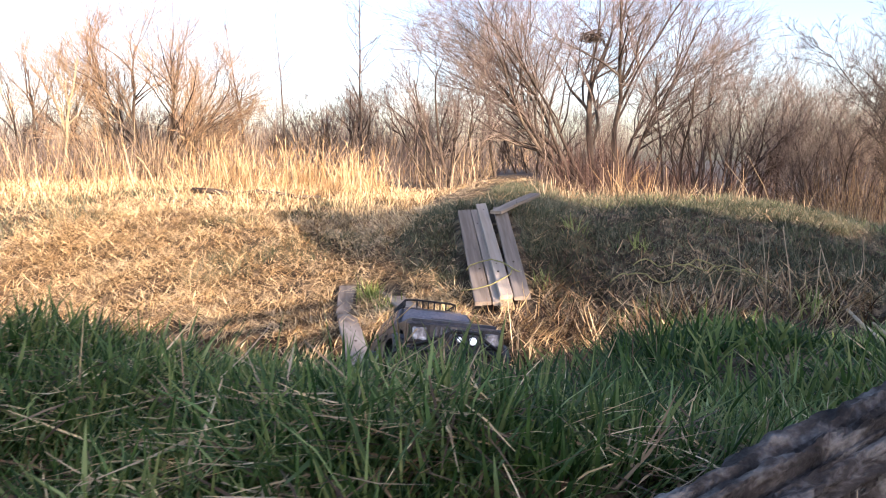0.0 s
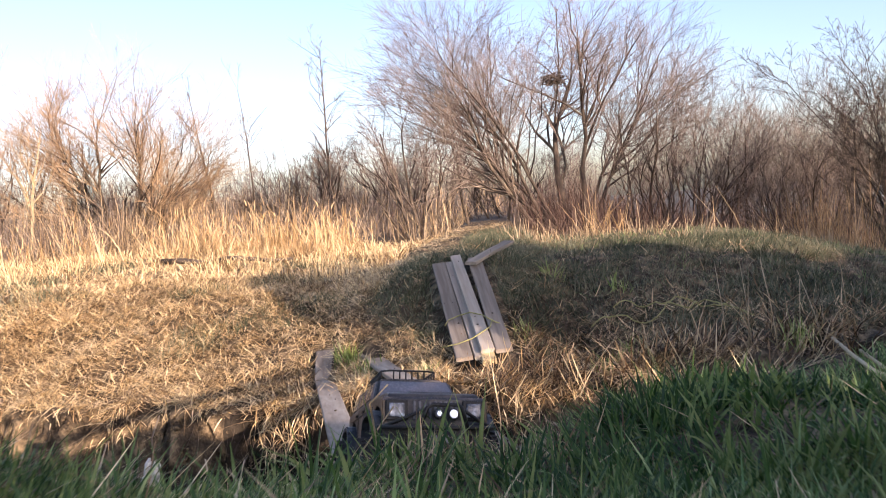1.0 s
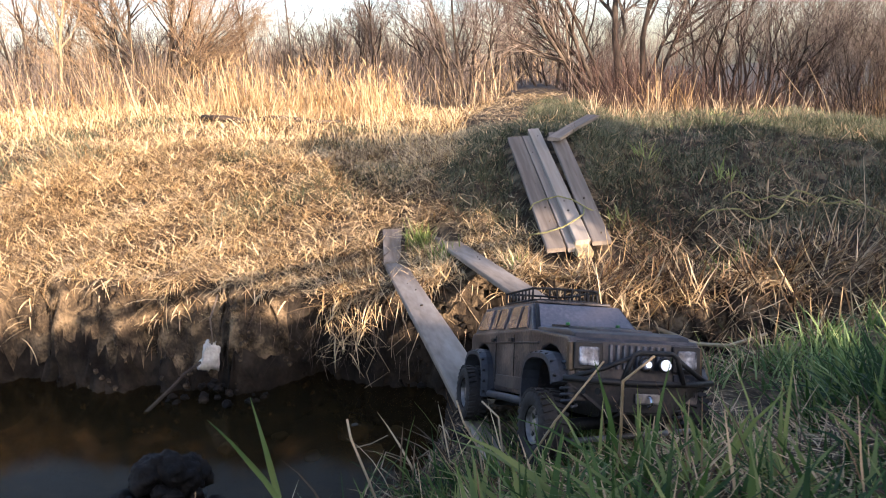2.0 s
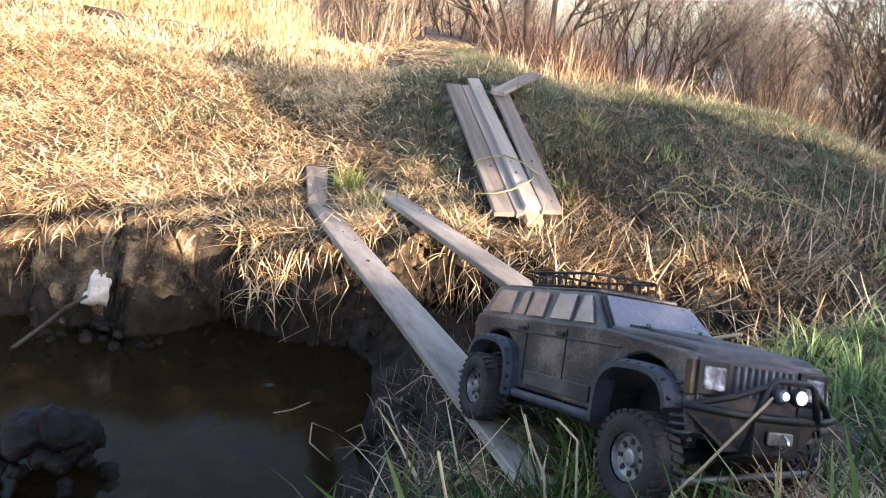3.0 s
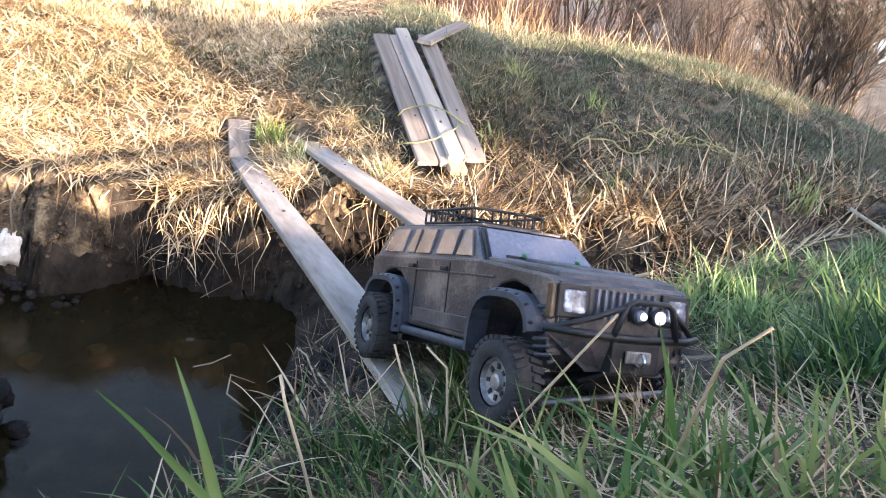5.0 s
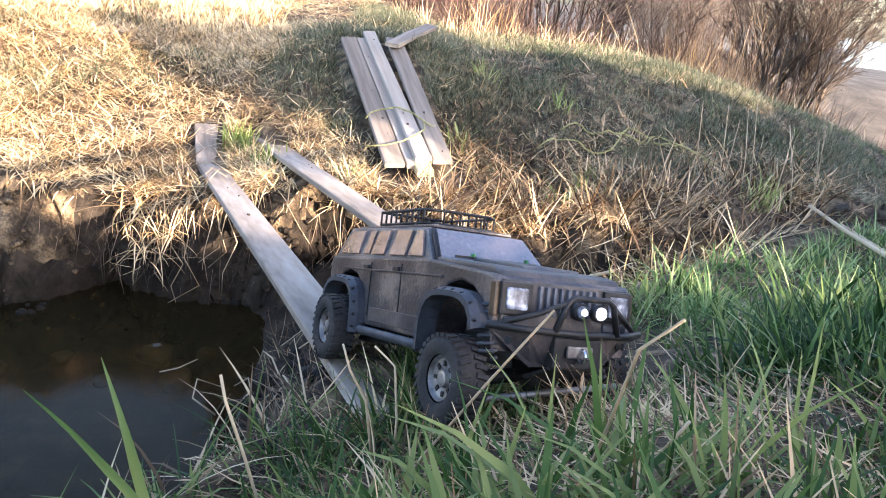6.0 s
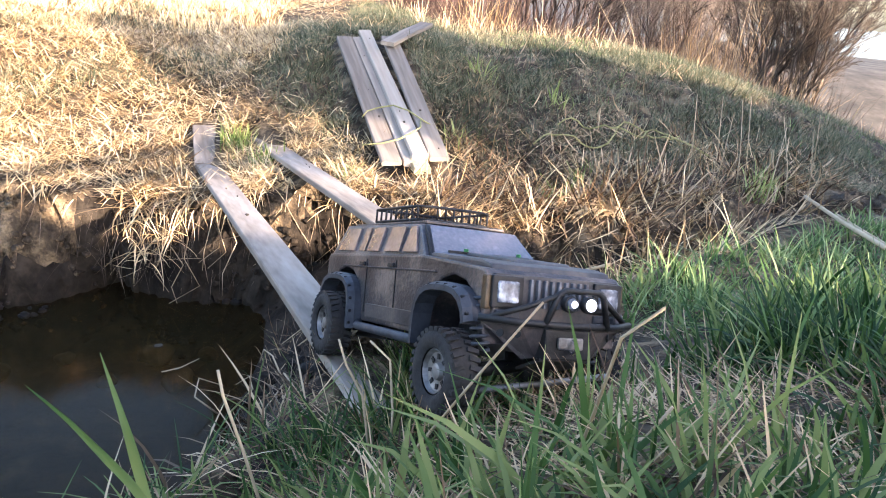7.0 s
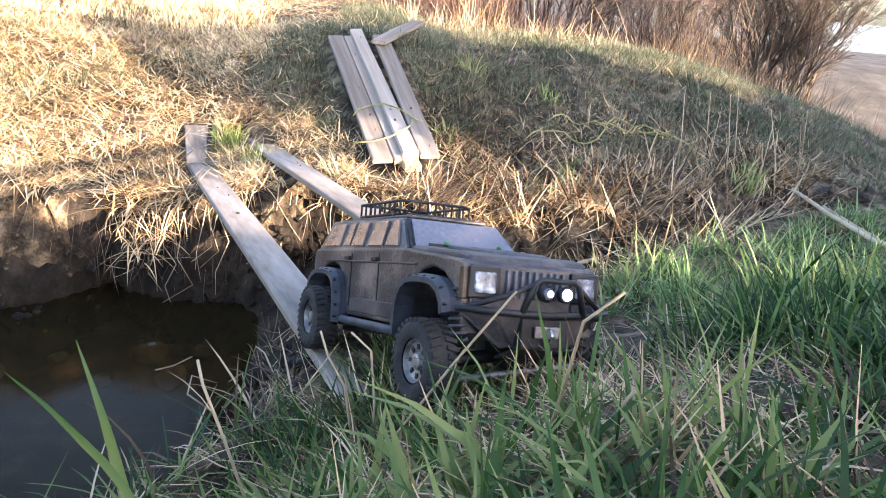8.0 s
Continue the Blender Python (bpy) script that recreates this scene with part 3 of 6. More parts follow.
for k, (x, y, hgt) in enumerate([(2.9, 11.4, 2.8), (3.5, 12.2, 2.9), (4.0, 11.2, 2.7), (4.7, 11.4, 2.8), (5.5, 12.0, 2.5), (3.2, 10.4, 2.0), (6.2, 11.5, 2.3)]):
    bare_tree("willow_shrub", x, y, [(0, 0.05, 0, hgt, 0.04), (0.2, 0.35, 0, hgt * 0.95, 0.03), (-0.2, -0.3, 0, hgt * 0.9, 0.03), (0.1, 0.1, 0.2, hgt, 0.028), (0, -0.1, -0.2, hgt * 0.8, 0.03)], 20 + k, spread=0.5, up=0.03, kids=(9, 7, 4), wander=0.17,
              label="bare grey-brown willow shrub in the thicket", group="bare shrubs", thin=0.7)
bare_tree("willow_shrub", 5.2, 8.2, [(0.34 * math.sin(k * 2.4), 0.26 * math.sin(k * 1.7), 0.2 * math.cos(k), 2.3 + 0.6 * math.cos(k * 2.1), 0.02) for k in range(26)], 30, spread=0.6, up=0.03, wander=0.2, reach=0.55, kids=(22, 10, 5),
          label="dense dark bare shrub with many fine twigs", group="bare shrubs", tall=1.0, thin=0.75, twig=M_BARK)

# nest of twigs in the great willow
v, f = [], []
rnd = random.Random(5)
NEST = Vector((1.55, 11.9, 2.55))
for _ in range(160):
    a = rnd.uniform(0, 6.28)
    r0 = rnd.uniform(0.04, 0.13)
    p = NEST + Vector((math.cos(a) * r0, math.sin(a) * r0, rnd.uniform(-0.1, 0.07)))
    q = p + Vector((-math.sin(a), math.cos(a), rnd.uniform(-0.3, 0.3))) * rnd.uniform(0.1, 0.2)
    tube([p, (p + q) / 2 + Vector((0, 0, 0.01)), q], 0.005, 3, v, f, cap=False)
nest = mesh_object("bird_nest", v, f, M_BARK)
tagged(nest, "dark twig nest in the fork of the willow", "nest")

# unseen shrubs, added on the ridge to dapple the sunlight
for k, (x, y) in enumerate([(4.1, -1.2), (4.7, -0.4)], 1):
    bare_tree("willow_shrub", x, y, [(0, 0.1, 0, 1.3, 0.03), (0.2, 0.5, 0, 1.2, 0.02), (-0.2, -0.5, 0, 1.2, 0.02), (0.1, 0.1, 0.4, 1.2, 0.02)], 70 + k, spread=0.6, kids=(8, 5, 3), label="unseen bare shrub added on the ridge to dapple the sunlight", group="bare shrubs")

# unseen leafy crown, added to keep the sun off the upper slope
shrub = new("shade_shrub")
shrub.location = (4.76, -1.5, hz(4.76, -1.5))
n = 2600
ball = rng.normal(0, 1, (n, 3))
ball *= (rng.uniform(0, 1, n) ** 0.4 / np.linalg.norm(ball, axis=1))[:, None]
base = np.stack([0.77 * 0.52 * ball[:, 0] + 0.63 * 0.4 * ball[:, 1], 0.63 * 0.52 * ball[:, 0] - 0.77 * 0.4 * ball[:, 1], 2.08 - shrub.location.z + 0.42 * ball[:, 2]], 1)
crown_ob = blades("crown", base, uni(n, 0.07, 0.15), uni(n, 0.04, 0.08), uni(n, 0, 2.5), uni(n, -0.5, 0.8), uni(n, 0, 6.28), M_GREEN, "", "", 2)
crown_ob.parent = shrub
for k in range(5):
    a = 1.26 * k
    tube_part("stem", [(0, 0, -0.1), (0.1 * math.cos(a), 0.1 * math.sin(a), 0.3), (0.28 * math.cos(a), 0.28 * math.sin(a), 2.1 - shrub.location.z)], [0.03, 0.02, 0.01], M_BARK, shrub)
tagged(shrub, "unseen leafy shrub added on the ridge to shade the slope", "shrub")

for k, (x, y, hgt) in enumerate([(-9.5, 13, 1.7), (-7.4, 13.6, 1.6), (-6.3, 13.0, 1.5), (-4.8, 13.4, 1.4), (-3.6, 13.2, 1.3), (-2.9, 12.8, 1.2), (-1.6, 13.2, 1.3), (0.7, 13.4, 1.4), (-10.8, 12.5, 2.0)]):
    bare_tree("willow_shrub", x, y, [(0, 0.1, 0, hgt, 0.03), (0.3, 0.4, 0, hgt * 0.9, 0.025), (-0.3, -0.4, 0, hgt * 0.9, 0.025), (0.1, 0.9, 0.2, hgt * 0.9, 0.02), (-0.1, -0.8, 0.1, hgt * 0.8, 0.02)], 80 + k, spread=0.6, up=0.02, kids=(9, 6, 4), label="low bare shrub in the brush beyond the reeds", group="bare shrubs")

for k, (x, y, hgt) in enumerate([(-13, 18, 2.4), (-10, 19, 2.2), (-7.5, 17.5, 2.0), (-5, 18.5, 1.9), (-2.6, 18, 1.8), (-0.6, 17, 1.9), (1.2, 16.5, 2.2), (3.2, 16, 2.4), (5.0, 17, 2.6), (6.8, 15.5, 2.5), (8.2, 16.5, 2.3)]):
    bare_tree("willow_shrub", x, y, [(0, 0.1, 0, hgt, 0.03), (0.6, 0.3, 0, hgt * 0.9, 0.025), (-0.6, -0.4, 0, hgt * 0.9, 0.025), (0.3, 0.7, 0.2, hgt * 0.9, 0.02), (-0.3, -0.8, 0.1, hgt * 0.8, 0.02), (0.9, 0.1, 0, hgt * 0.8, 0.02)], 110 + k, spread=0.6, up=0.02, kids=(9, 7, 4), label="bare shrub in the far thicket", group="bare shrubs")


# ---- model truck ----
def paint(name, colours, rough, scale=30, **more):
    return material(name, colours, rough, scale, 220, more.pop("bump", 0.12), **more)


M_PAINT = paint("muddy_paint", [(0.007, 0.007, 0.010), (0.037, 0.032, 0.033), (0.175, 0.132, 0.105)], 0.45, 15, spec=0.45, bump=0.2)
M_HOOD = paint("dark_hood_paint", [(0.016, 0.015, 0.017), (0.045, 0.041, 0.042), (0.105, 0.086, 0.072)], 0.5, 18, spec=0.4)
M_PLASTIC = paint("grey_plastic", [(0.025, 0.028, 0.034), (0.06, 0.062, 0.07)], 0.55, 40)
M_BLACK = paint("black_metal", [(0.007, 0.007, 0.008), (0.026, 0.024, 0.022)], 0.5, 40)
M_RUBBER = paint("dusty_rubber", [(0.016, 0.015, 0.015), (0.05, 0.044, 0.038)], 0.85, 30, bump=0.3)
M_RIM = paint("dull_silver", [(0.12, 0.11, 0.10), (0.34, 0.32, 0.30)], 0.5, 50, metal=0.7)
M_CHROME = paint("chrome", [(0.6, 0.6, 0.62), (0.75, 0.75, 0.76)], 0.2, 50, metal=1.0)
M_GLASS = paint("dusty_glass", [(0.055, 0.046, 0.042), (0.135, 0.108, 0.098), (0.24, 0.195, 0.185)], 0.25, 12, spec=0.6, bump=0.03, coat=0.4)
M_SCREEN = paint("sky_reflecting_glass", [(0.055, 0.05, 0.055), (0.13, 0.11, 0.11), (0.27, 0.225, 0.205)], 0.12, 9, spec=0.8, bump=0.02, coat=1.0)
M_SLAT = paint("grille_grey", [(0.05, 0.05, 0.055), (0.17, 0.17, 0.18)], 0.45, 60)
M_LENS = paint("headlight_lens", [(0.03, 0.032, 0.04), (0.17, 0.18, 0.21), (0.58, 0.61, 0.66)], 0.25, 75, spec=0.5)
M_AMBER = paint("amber_lens", [(0.05, 0.032, 0.018), (0.12, 0.078, 0.04)], 0.3, 60)


def lamp_material():
    m = bpy.data.materials.new("lit_lamp")
    m.use_nodes = True
    b = m.node_tree.nodes["Principled BSDF"]
    b.inputs["Base Color"].default_value = (0.9, 0.9, 0.9, 1)
    b.inputs["Emission Color"].default_value = (0.92, 0.95, 1.0, 1)
    b.inputs["Emission Strength"].default_value = 0.35
    return m


M_LIT = lamp_material()
truck = new("model_truck")
truck.matrix_world = Matrix.LocRotScale(Vector((0.217, 1.009, 0.036)), Euler([radians(a) for a in (-9.2, -19.2, -70.7)]), Vector((1.2, 1.2, 1.2)))
tagged(truck, "muddy dark model off-road truck with roof rack, driving off a plank", "toy truck")


def arch(cx, cz, r, a0, a1, n=8):
    return [(cx + r * math.cos(radians(a0 + (a1 - a0) * k / n)), cz + r * math.sin(radians(a0 + (a1 - a0) * k / n))) for k in range(n + 1)]


side_line = [(0.226, 0.098), (0.229, 0.150), (0.222, 0.157), (0.085, 0.168), (-0.232, 0.166), (-0.240, 0.158), (-0.238, 0.098)]
side_line += arch(-0.157, 0.082, 0.066, 180, 0) + [(-0.088, 0.078), (0.088, 0.078)] + arch(0.160, 0.082, 0.066, 180, 0)
body = part("body", prism(side_line, -0.083, 0.083, 0.003), M_PAINT, truck, "muddy brown body shell")


def panel(corners, thick=0.0015):
    """A thin slab on four or more corners, drawn out along its normal."""
    bm = bmesh.new()
    pts = [Vector(c) for c in corners]
    nrm = (pts[1] - pts[0]).cross(pts[2] - pts[0]).normalized()
    a = [bm.verts.new(p - nrm * thick) for p in pts]
    b = [bm.verts.new(p + nrm * thick) for p in pts]
    bm.faces.new(a[::-1])
    bm.faces.new(b)
    for k in range(len(a)):
        j = (k + 1) % len(a)
        bm.faces.new((a[k], a[j], b[j], b[k]))
    bmesh.ops.recalc_face_normals(bm, faces=bm.faces)
    return bm


# hood with a raised middle
bm = prism([(0.224, 0.150), (0.219, 0.162), (0.20, 0.166), (0.084, 0.172), (0.084, 0.160)], -0.074, 0.074, 0.003)
part("hood", bm, M_HOOD, truck, "dark scuffed hood")
part("hood_bulge", prism([(0.205, 0.163), (0.198, 0.169), (0.10, 0.175), (0.095, 0.168)], -0.036, 0.036, 0.0025), M_HOOD, truck)
# cabin
WB, WT = 0.086, 0.036   # windscreen foot and head
CB, CT, ZB, ZT = 0.080, 0.066, 0.163, 0.209
bm = bmesh.new()
low = [bm.verts.new(p) for p in ((WB, -CB, ZB), (WB, CB, ZB), (-0.236, CB, ZB), (-0.236, -CB, ZB))]
high = [bm.verts.new(p) for p in ((WT, -CT, ZT - 0.002), (WT, CT, ZT - 0.002), (-0.212, CT, ZT), (-0.212, -CT, ZT))]
bm.faces.new(low[::-1])
bm.faces.new(high)
for k in range(4):
    j = (k + 1) % 4
    bm.faces.new((low[k], low[j], high[j], high[k]))
bmesh.ops.recalc_face_normals(bm, faces=bm.faces)
bmesh.ops.bevel(bm, geom=list(bm.edges), offset=0.004, segments=2, affect="EDGES", profile=0.6)
part("cabin", bm, M_PAINT, truck)
part("roof_panel", box(0.235, 0.112, 0.004, (-0.088, 0, ZT + 0.001), bevel=0.0015), M_PAINT, truck)


def on_side(x, h, sign):
    t = (h - ZB) / (ZT - ZB)
    return (x, sign * (CB + (CT - CB) * t + 0.0012), h)


for sign in (-1, 1):
    for x0, x1, lean in ((0.018, 0.058, 0.024), (-0.038, 0.008, 0.006), (-0.098, -0.056, 0.004), (-0.126, -0.104, 0.004), (-0.208, -0.142, -0.012)):
        top1 = x1 - lean if lean > 0.01 else x1 - 0.004
        cs = [on_side(x0, 0.171, sign), on_side(x1, 0.171, sign), on_side(top1, 0.2025, sign), on_side(x0 + (0.002 if lean > 0 else 0.012), 0.2025, sign)]
        part("side_window", panel(cs), M_GLASS, truck, "dusty tan side window")
    part("door_seam", box(0.0015, 0.001, 0.075, (0.012, sign * 0.0835, 0.123)), M_BLACK, truck)
    part("door_seam", box(0.0015, 0.001, 0.07, (-0.082, sign * 0.0835, 0.125)), M_BLACK, truck)
    part("side_trim", box(0.30, 0.0025, 0.0022, (-0.03, sign * 0.0838, 0.150), bevel=0.0006), M_HOOD, truck)
    part("side_trim", box(0.145, 0.003, 0.018, (0.0, sign * 0.084, 0.093), bevel=0.001), M_HOOD, truck)
    for x in (0.0, -0.094):
        part("door_handle", box(0.016, 0.004, 0.005, (x, sign * 0.085, 0.154), bevel=0.001), M_BLACK, truck)


def on_screen(y, t):
    return (WB + (WT - WB) * t + 0.003, y, ZB + (ZT - 0.002 - ZB) * t + 0.001)


part("windscreen_surround", panel([on_screen(-0.075, 0.04), on_screen(0.075, 0.04), on_screen(0.064, 0.93), on_screen(-0.064, 0.93)], 0.001), M_BLACK, truck)
cs = [on_screen(-0.070, 0.10), on_screen(0.070, 0.10), on_screen(0.060, 0.88), on_screen(-0.060, 0.88)]
part("windscreen", panel([(x + 0.002, y, z + 0.0015) for x, y, z in cs]), M_SCREEN, truck, "hazy windscreen reflecting the sky")
for y in (-0.03, 0.03):
    part("wiper", box(0.003, 0.055, 0.003, (0.092, y, 0.174), (0, 0, 8)), M_BLACK, truck)
    part("body_clip", box(0.005, 0.004, 0.004, (0.098, y * 1.2, 0.177), (0, 0, 30), 0.001), material("green_clip", [(0.03, 0.12, 0.03), (0.05, 0.2, 0.06)], 0.5), truck, "small green body clip")
# front face: grille, lamps
part("grille_panel", box(0.006, 0.152, 0.046, (0.228, 0, 0.130), bevel=0.0015), M_HOOD, truck)
for k in range(9):
    part("grille_slat", box(0.006, 0.0035, 0.028, (0.232, (k - 4) * 0.0085, 0.135), bevel=0.0008), M_SLAT, truck)
for sign in (-1, 1):
    part("headlight_bezel", box(0.008, 0.036, 0.032, (0.231, sign * 0.062, 0.135), bevel=0.002), M_BLACK, truck)
    part("headlight", box(0.007, 0.025, 0.022, (0.234, sign * 0.062, 0.135), bevel=0.003), M_LENS, truck, "square clear headlight")
    part("indicator", box(0.010, 0.007, 0.034, (0.226, sign * 0.0815, 0.134), bevel=0.002), M_AMBER, truck, "amber corner lamp")
    part("parking_lamp", box(0.006, 0.028, 0.009, (0.231, sign * 0.060, 0.113), bevel=0.002), M_PLASTIC, truck)

# wheel flares with bolts
def square_arch(cx, r, a0, a1, n=14):
    out = []
    for k in range(n + 1):
        a = radians(a0 + (a1 - a0) * k / n)
        c, s = math.cos(a), math.sin(a)
        g = 1 / (abs(c) ** 3.2 + abs(s) ** 3.2) ** (1 / 3.2)
        out.append((cx + r * c * g, 0.080 + r * 0.92 * s * g))
    return out


for cx, sign in ((0.160, -1), (0.160, 1), (-0.157, -1), (-0.157, 1)):
    bm = bmesh.new()
    a0, a1 = (192, 22) if cx > 0 else (150, -14)
    inner, outer = square_arch(cx, 0.055, a0, a1), square_arch(cx, 0.064, a0, a1)
    rows = []
    for (xi, zi), (xo, zo) in zip(inner, outer):
        rows.append([bm.verts.new(p) for p in ((xi, sign * 0.078, zi), (xo, sign * 0.080, zo), (xo, sign * 0.092, zo + 0.001), (xi + (xo - xi) * 0.6, sign * 0.101, zi + (zo - zi) * 0.7), (xi, sign * 0.101, zi))])
    for p, q in zip(rows, rows[1:]):
        for k in range(5):
            bm.faces.new((p[k], p[(k + 1) % 5], q[(k + 1) % 5], q[k]))
    bm.faces.new(rows[0])
    bm.faces.new(rows[-1][::-1])
    bmesh.ops.recalc_face_normals(bm, faces=bm.faces)
    flare = part("wheel_flare", bm, M_PLASTIC, truck, "grey plastic wheel flare")
    for x, z in square_arch(cx, 0.0615, a0 - 12, a1 + 8, 9):
        part("bolt", lathe([(0.0022, 0.0), (0.0022, 0.003), (0.001, 0.004)], 6, pose(x, sign * 0.096, z, 0, 0, 0 if sign > 0 else 180)), M_BLACK, flare)
    part("wheel_well", prism([(cx - 0.06, 0.075)] + arch(cx, 0.078, 0.060, 175, 5, 8) + [(cx + 0.06, 0.075)], sign * 0.025, sign * 0.04), M_BLACK, truck)


# wheels: lugged tyre, slotted rim, hub
def wheel(x, y, z, steer=0.0, camber=0.0):
    sign = -1 if y < 0 else 1
    m = pose(x, y, z, camber, 0, steer) @ Matrix.Scale(0.79, 4) @ (Matrix() if sign > 0 else Matrix.Rotation(math.pi, 4, "Z"))
    top = part("tyre", tyre_mesh(m), M_RUBBER, truck, "chunky dusty black tyre", True)
    tread = part("tread", lug_mesh(m), M_RUBBER, top)
    tread["kind"] = "stuff"
    rim = part("rim", lathe([(0.030, -0.012), (0.031, 0.012), (0.028, 0.016), (0.025, 0.010), (0.012, 0.007), (0.010, 0.013), (0.006, 0.014)], 20, m), M_RIM, top, "dull silver rim")
    for k in range(8):
        a = 2 * math.pi * k / 8
        part("rim_hole", box(0.007, 0.002, 0.005, bm=None, at=(0, 0, 0)), M_BLACK, rim).matrix_local = m @ pose(0.019 * math.cos(a), 0.0095, 0.019 * math.sin(a), 0, -math.degrees(a), 0)
    return top


def tyre_mesh(m):
    bm = lathe([(0.030, -0.017), (0.036, -0.021), (0.046, -0.021), (0.052, -0.018), (0.0535, -0.008), (0.0535, 0.008), (0.052, 0.018), (0.046, 0.021), (0.036, 0.021), (0.030, 0.017)], 28, m)
    bmesh.ops.delete(bm, geom=[g for g in bm.faces if len(g.verts) > 4], context="FACES_ONLY")
    return bm


def lug_mesh(m):
    bm = bmesh.new()
    for k in range(30):
        a = 2 * math.pi * k / 30
        for s, off in ((-1, 0), (1, 0.5)):
            b = a + off * 2 * math.pi / 30
            mm = m @ pose(0.0535 * math.cos(b), s * 0.0115, 0.0535 * math.sin(b), 0, -math.degrees(b), 0)
            made = bmesh.ops.create_cube(bm, size=1.0)["verts"]
            bmesh.ops.scale(bm, vec=(0.006, 0.016, 0.0062), verts=made)
            bmesh.ops.transform(bm, matrix=mm @ pose(0, 0, 0, 14 * s, 0, 0), verts=made)
    return bm


wheel(0.188, -0.100, 0.050, 3)
wheel(0.158, 0.098, 0.064, 3)
wheel(-0.150, -0.102, 0.068)
wheel(-0.157, 0.098, 0.058)
# axles, springs, links
tube_part("front_axle", [(0.186, -0.085, 0.050), (0.16, 0.085, 0.063)], 0.008, M_BLACK, truck)
tube_part("rear_axle", [(-0.15, -0.085, 0.068), (-0.157, 0.085, 0.058)], 0.008, M_BLACK, truck)
part("differential", lathe([(0.008, -0.02), (0.018, -0.012), (0.018, 0.012), (0.008, 0.02)], 12, pose(0.172, 0.015, 0.053)), M_BLACK, truck, smooth=True)
for x, y, z0, z1 in ((0.219, -0.080, 0.076, 0.128), (0.205, 0.066, 0.06, 0.108), (-0.176, -0.066, 0.062, 0.115), (-0.18, 0.066, 0.055, 0.115)):
    tube_part("shock", [(x, y, z0), (x - 0.008, y * 0.95, z1)], 0.0045, M_BLACK, truck)
    coil = [(x - 0.008 * t + 0.0095 * math.cos(t * 44), y * (1 - 0.05 * t) + 0.0095 * math.sin(t * 44), z0 + (z1 - z0) * t) for t in (k / 60 for k in range(61))]
    tube_part("spring", coil, 0.002, M_PLASTIC, truck, "grey coil spring", 5)
for y in (-0.03, 0.03):
    tube_part("link", [(0.165, y * 2, 0.05), (0.03, y, 0.06)], 0.004, M_BLACK, truck)
    tube_part("link", [(-0.15, y * 2, 0.055), (-0.03, y, 0.06)], 0.004, M_BLACK, truck)
tube_part("steering_link", [(0.215, -0.085, 0.035), (0.215, 0.085, 0.052)], 0.0035, M_RIM, truck, "thin bare metal steering link")
part("chassis", box(0.36, 0.05, 0.03, (0.0, 0, 0.075), bevel=0.004), M_BLACK, truck)
part("skid_plate", box(0.09, 0.06, 0.012, (0.0, 0, 0.056), bevel=0.003), M_BLACK, truck)
for sign in (-1, 1):
    tube_part("rock_slider", [(0.098, sign * 0.084, 0.074), (0.085, sign * 0.092, 0.072), (-0.08, sign * 0.092, 0.072), (-0.093, sign * 0.084, 0.074)], 0.0055, M_PLASTIC, truck, "grey tubular side step")

# front bumper with hoop, lamps, winch
tube_part("bumper_bar", [(0.230, -0.091, 0.109), (0.252, -0.056, 0.107), (0.258, 0, 0.106), (0.252, 0.06, 0.107), (0.230, 0.097, 0.109)], 0.0038, M_BLACK, truck, "black tubular front bumper")
tube_part("bumper_hoop", [(0.256, -0.030, 0.107), (0.258, -0.018, 0.137), (0.258, -0.010, 0.141), (0.258, 0.030, 0.141), (0.258, 0.037, 0.137), (0.256, 0.046, 0.107)], 0.0033, M_BLACK, truck)
for sign in (-1, 1):
    tube_part("bumper_brace", [(0.258, 0.009 + sign * 0.027, 0.136), (0.250, 0.005 + sign * 0.055, 0.122), (0.234, 0.003 + sign * 0.084, 0.110)], 0.003, M_BLACK, truck)
    part("bumper_wing", panel([(0.230, sign * 0.088, 0.107), (0.250, sign * 0.055, 0.106), (0.252, sign * 0.028, 0.105), (0.240, sign * 0.028, 0.074), (0.236, sign * 0.042, 0.072)]), M_HOOD, truck)
    for y, x in ((0.055, 0.0445), (0.07, 0.04)):
        part("bumper_hole", lathe([(0.004, -0.0006), (0.004, 0.0006)], 10, pose(0.2462 - (y - 0.055) * 0.5, sign * y, 0.0955, 0, 0, sign * 58 - 90)), M_BLACK, truck)
part("winch_mount", box(0.018, 0.056, 0.030, (0.246, 0, 0.087), bevel=0.002), M_BLACK, truck)
part("fairlead", box(0.004, 0.030, 0.012, (0.258, 0, 0.089), bevel=0.002), M_RIM, truck, "silver winch fairlead")
part("tow_hook", ring(0.006, 0.002, 14, 6, pose(0.262, 0, 0.086, 0, 0, 0)), M_CHROME, truck)
part("bumper_tray", panel([(0.25, -0.03, 0.072), (0.25, 0.03, 0.072), (0.21, 0.03, 0.058), (0.21, -0.03, 0.058)]), M_BLACK, truck)
for y, lit in ((0.001, 0), (0.0245, 1)):
    lamp = part("fog_lamp", lathe([(0.005, -0.010), (0.0084, -0.004), (0.0088, 0.002), (0.0078, 0.003)], 18, pose(0.252, y, 0.128, 0, 0, -90)), M_BLACK, truck, "round front lamp, lit white", True)
    part("lamp_glass", lathe([(0.0066, 0.0), (0.006, 0.0016), (0.0035, 0.0028), (0.001, 0.0032)], 18, pose(0.2552, y, 0.128, 0, 0, -90)), M_LIT if lit else M_LENS, lamp, smooth=True)
    if not lit:
        part("bulb", lathe([(0.004, 0.0), (0.003, 0.002)], 10, pose(0.2588, y, 0.128, 0, 0, -90)), M_LIT, lamp)
# roof rack
rack = new("roof_rack")
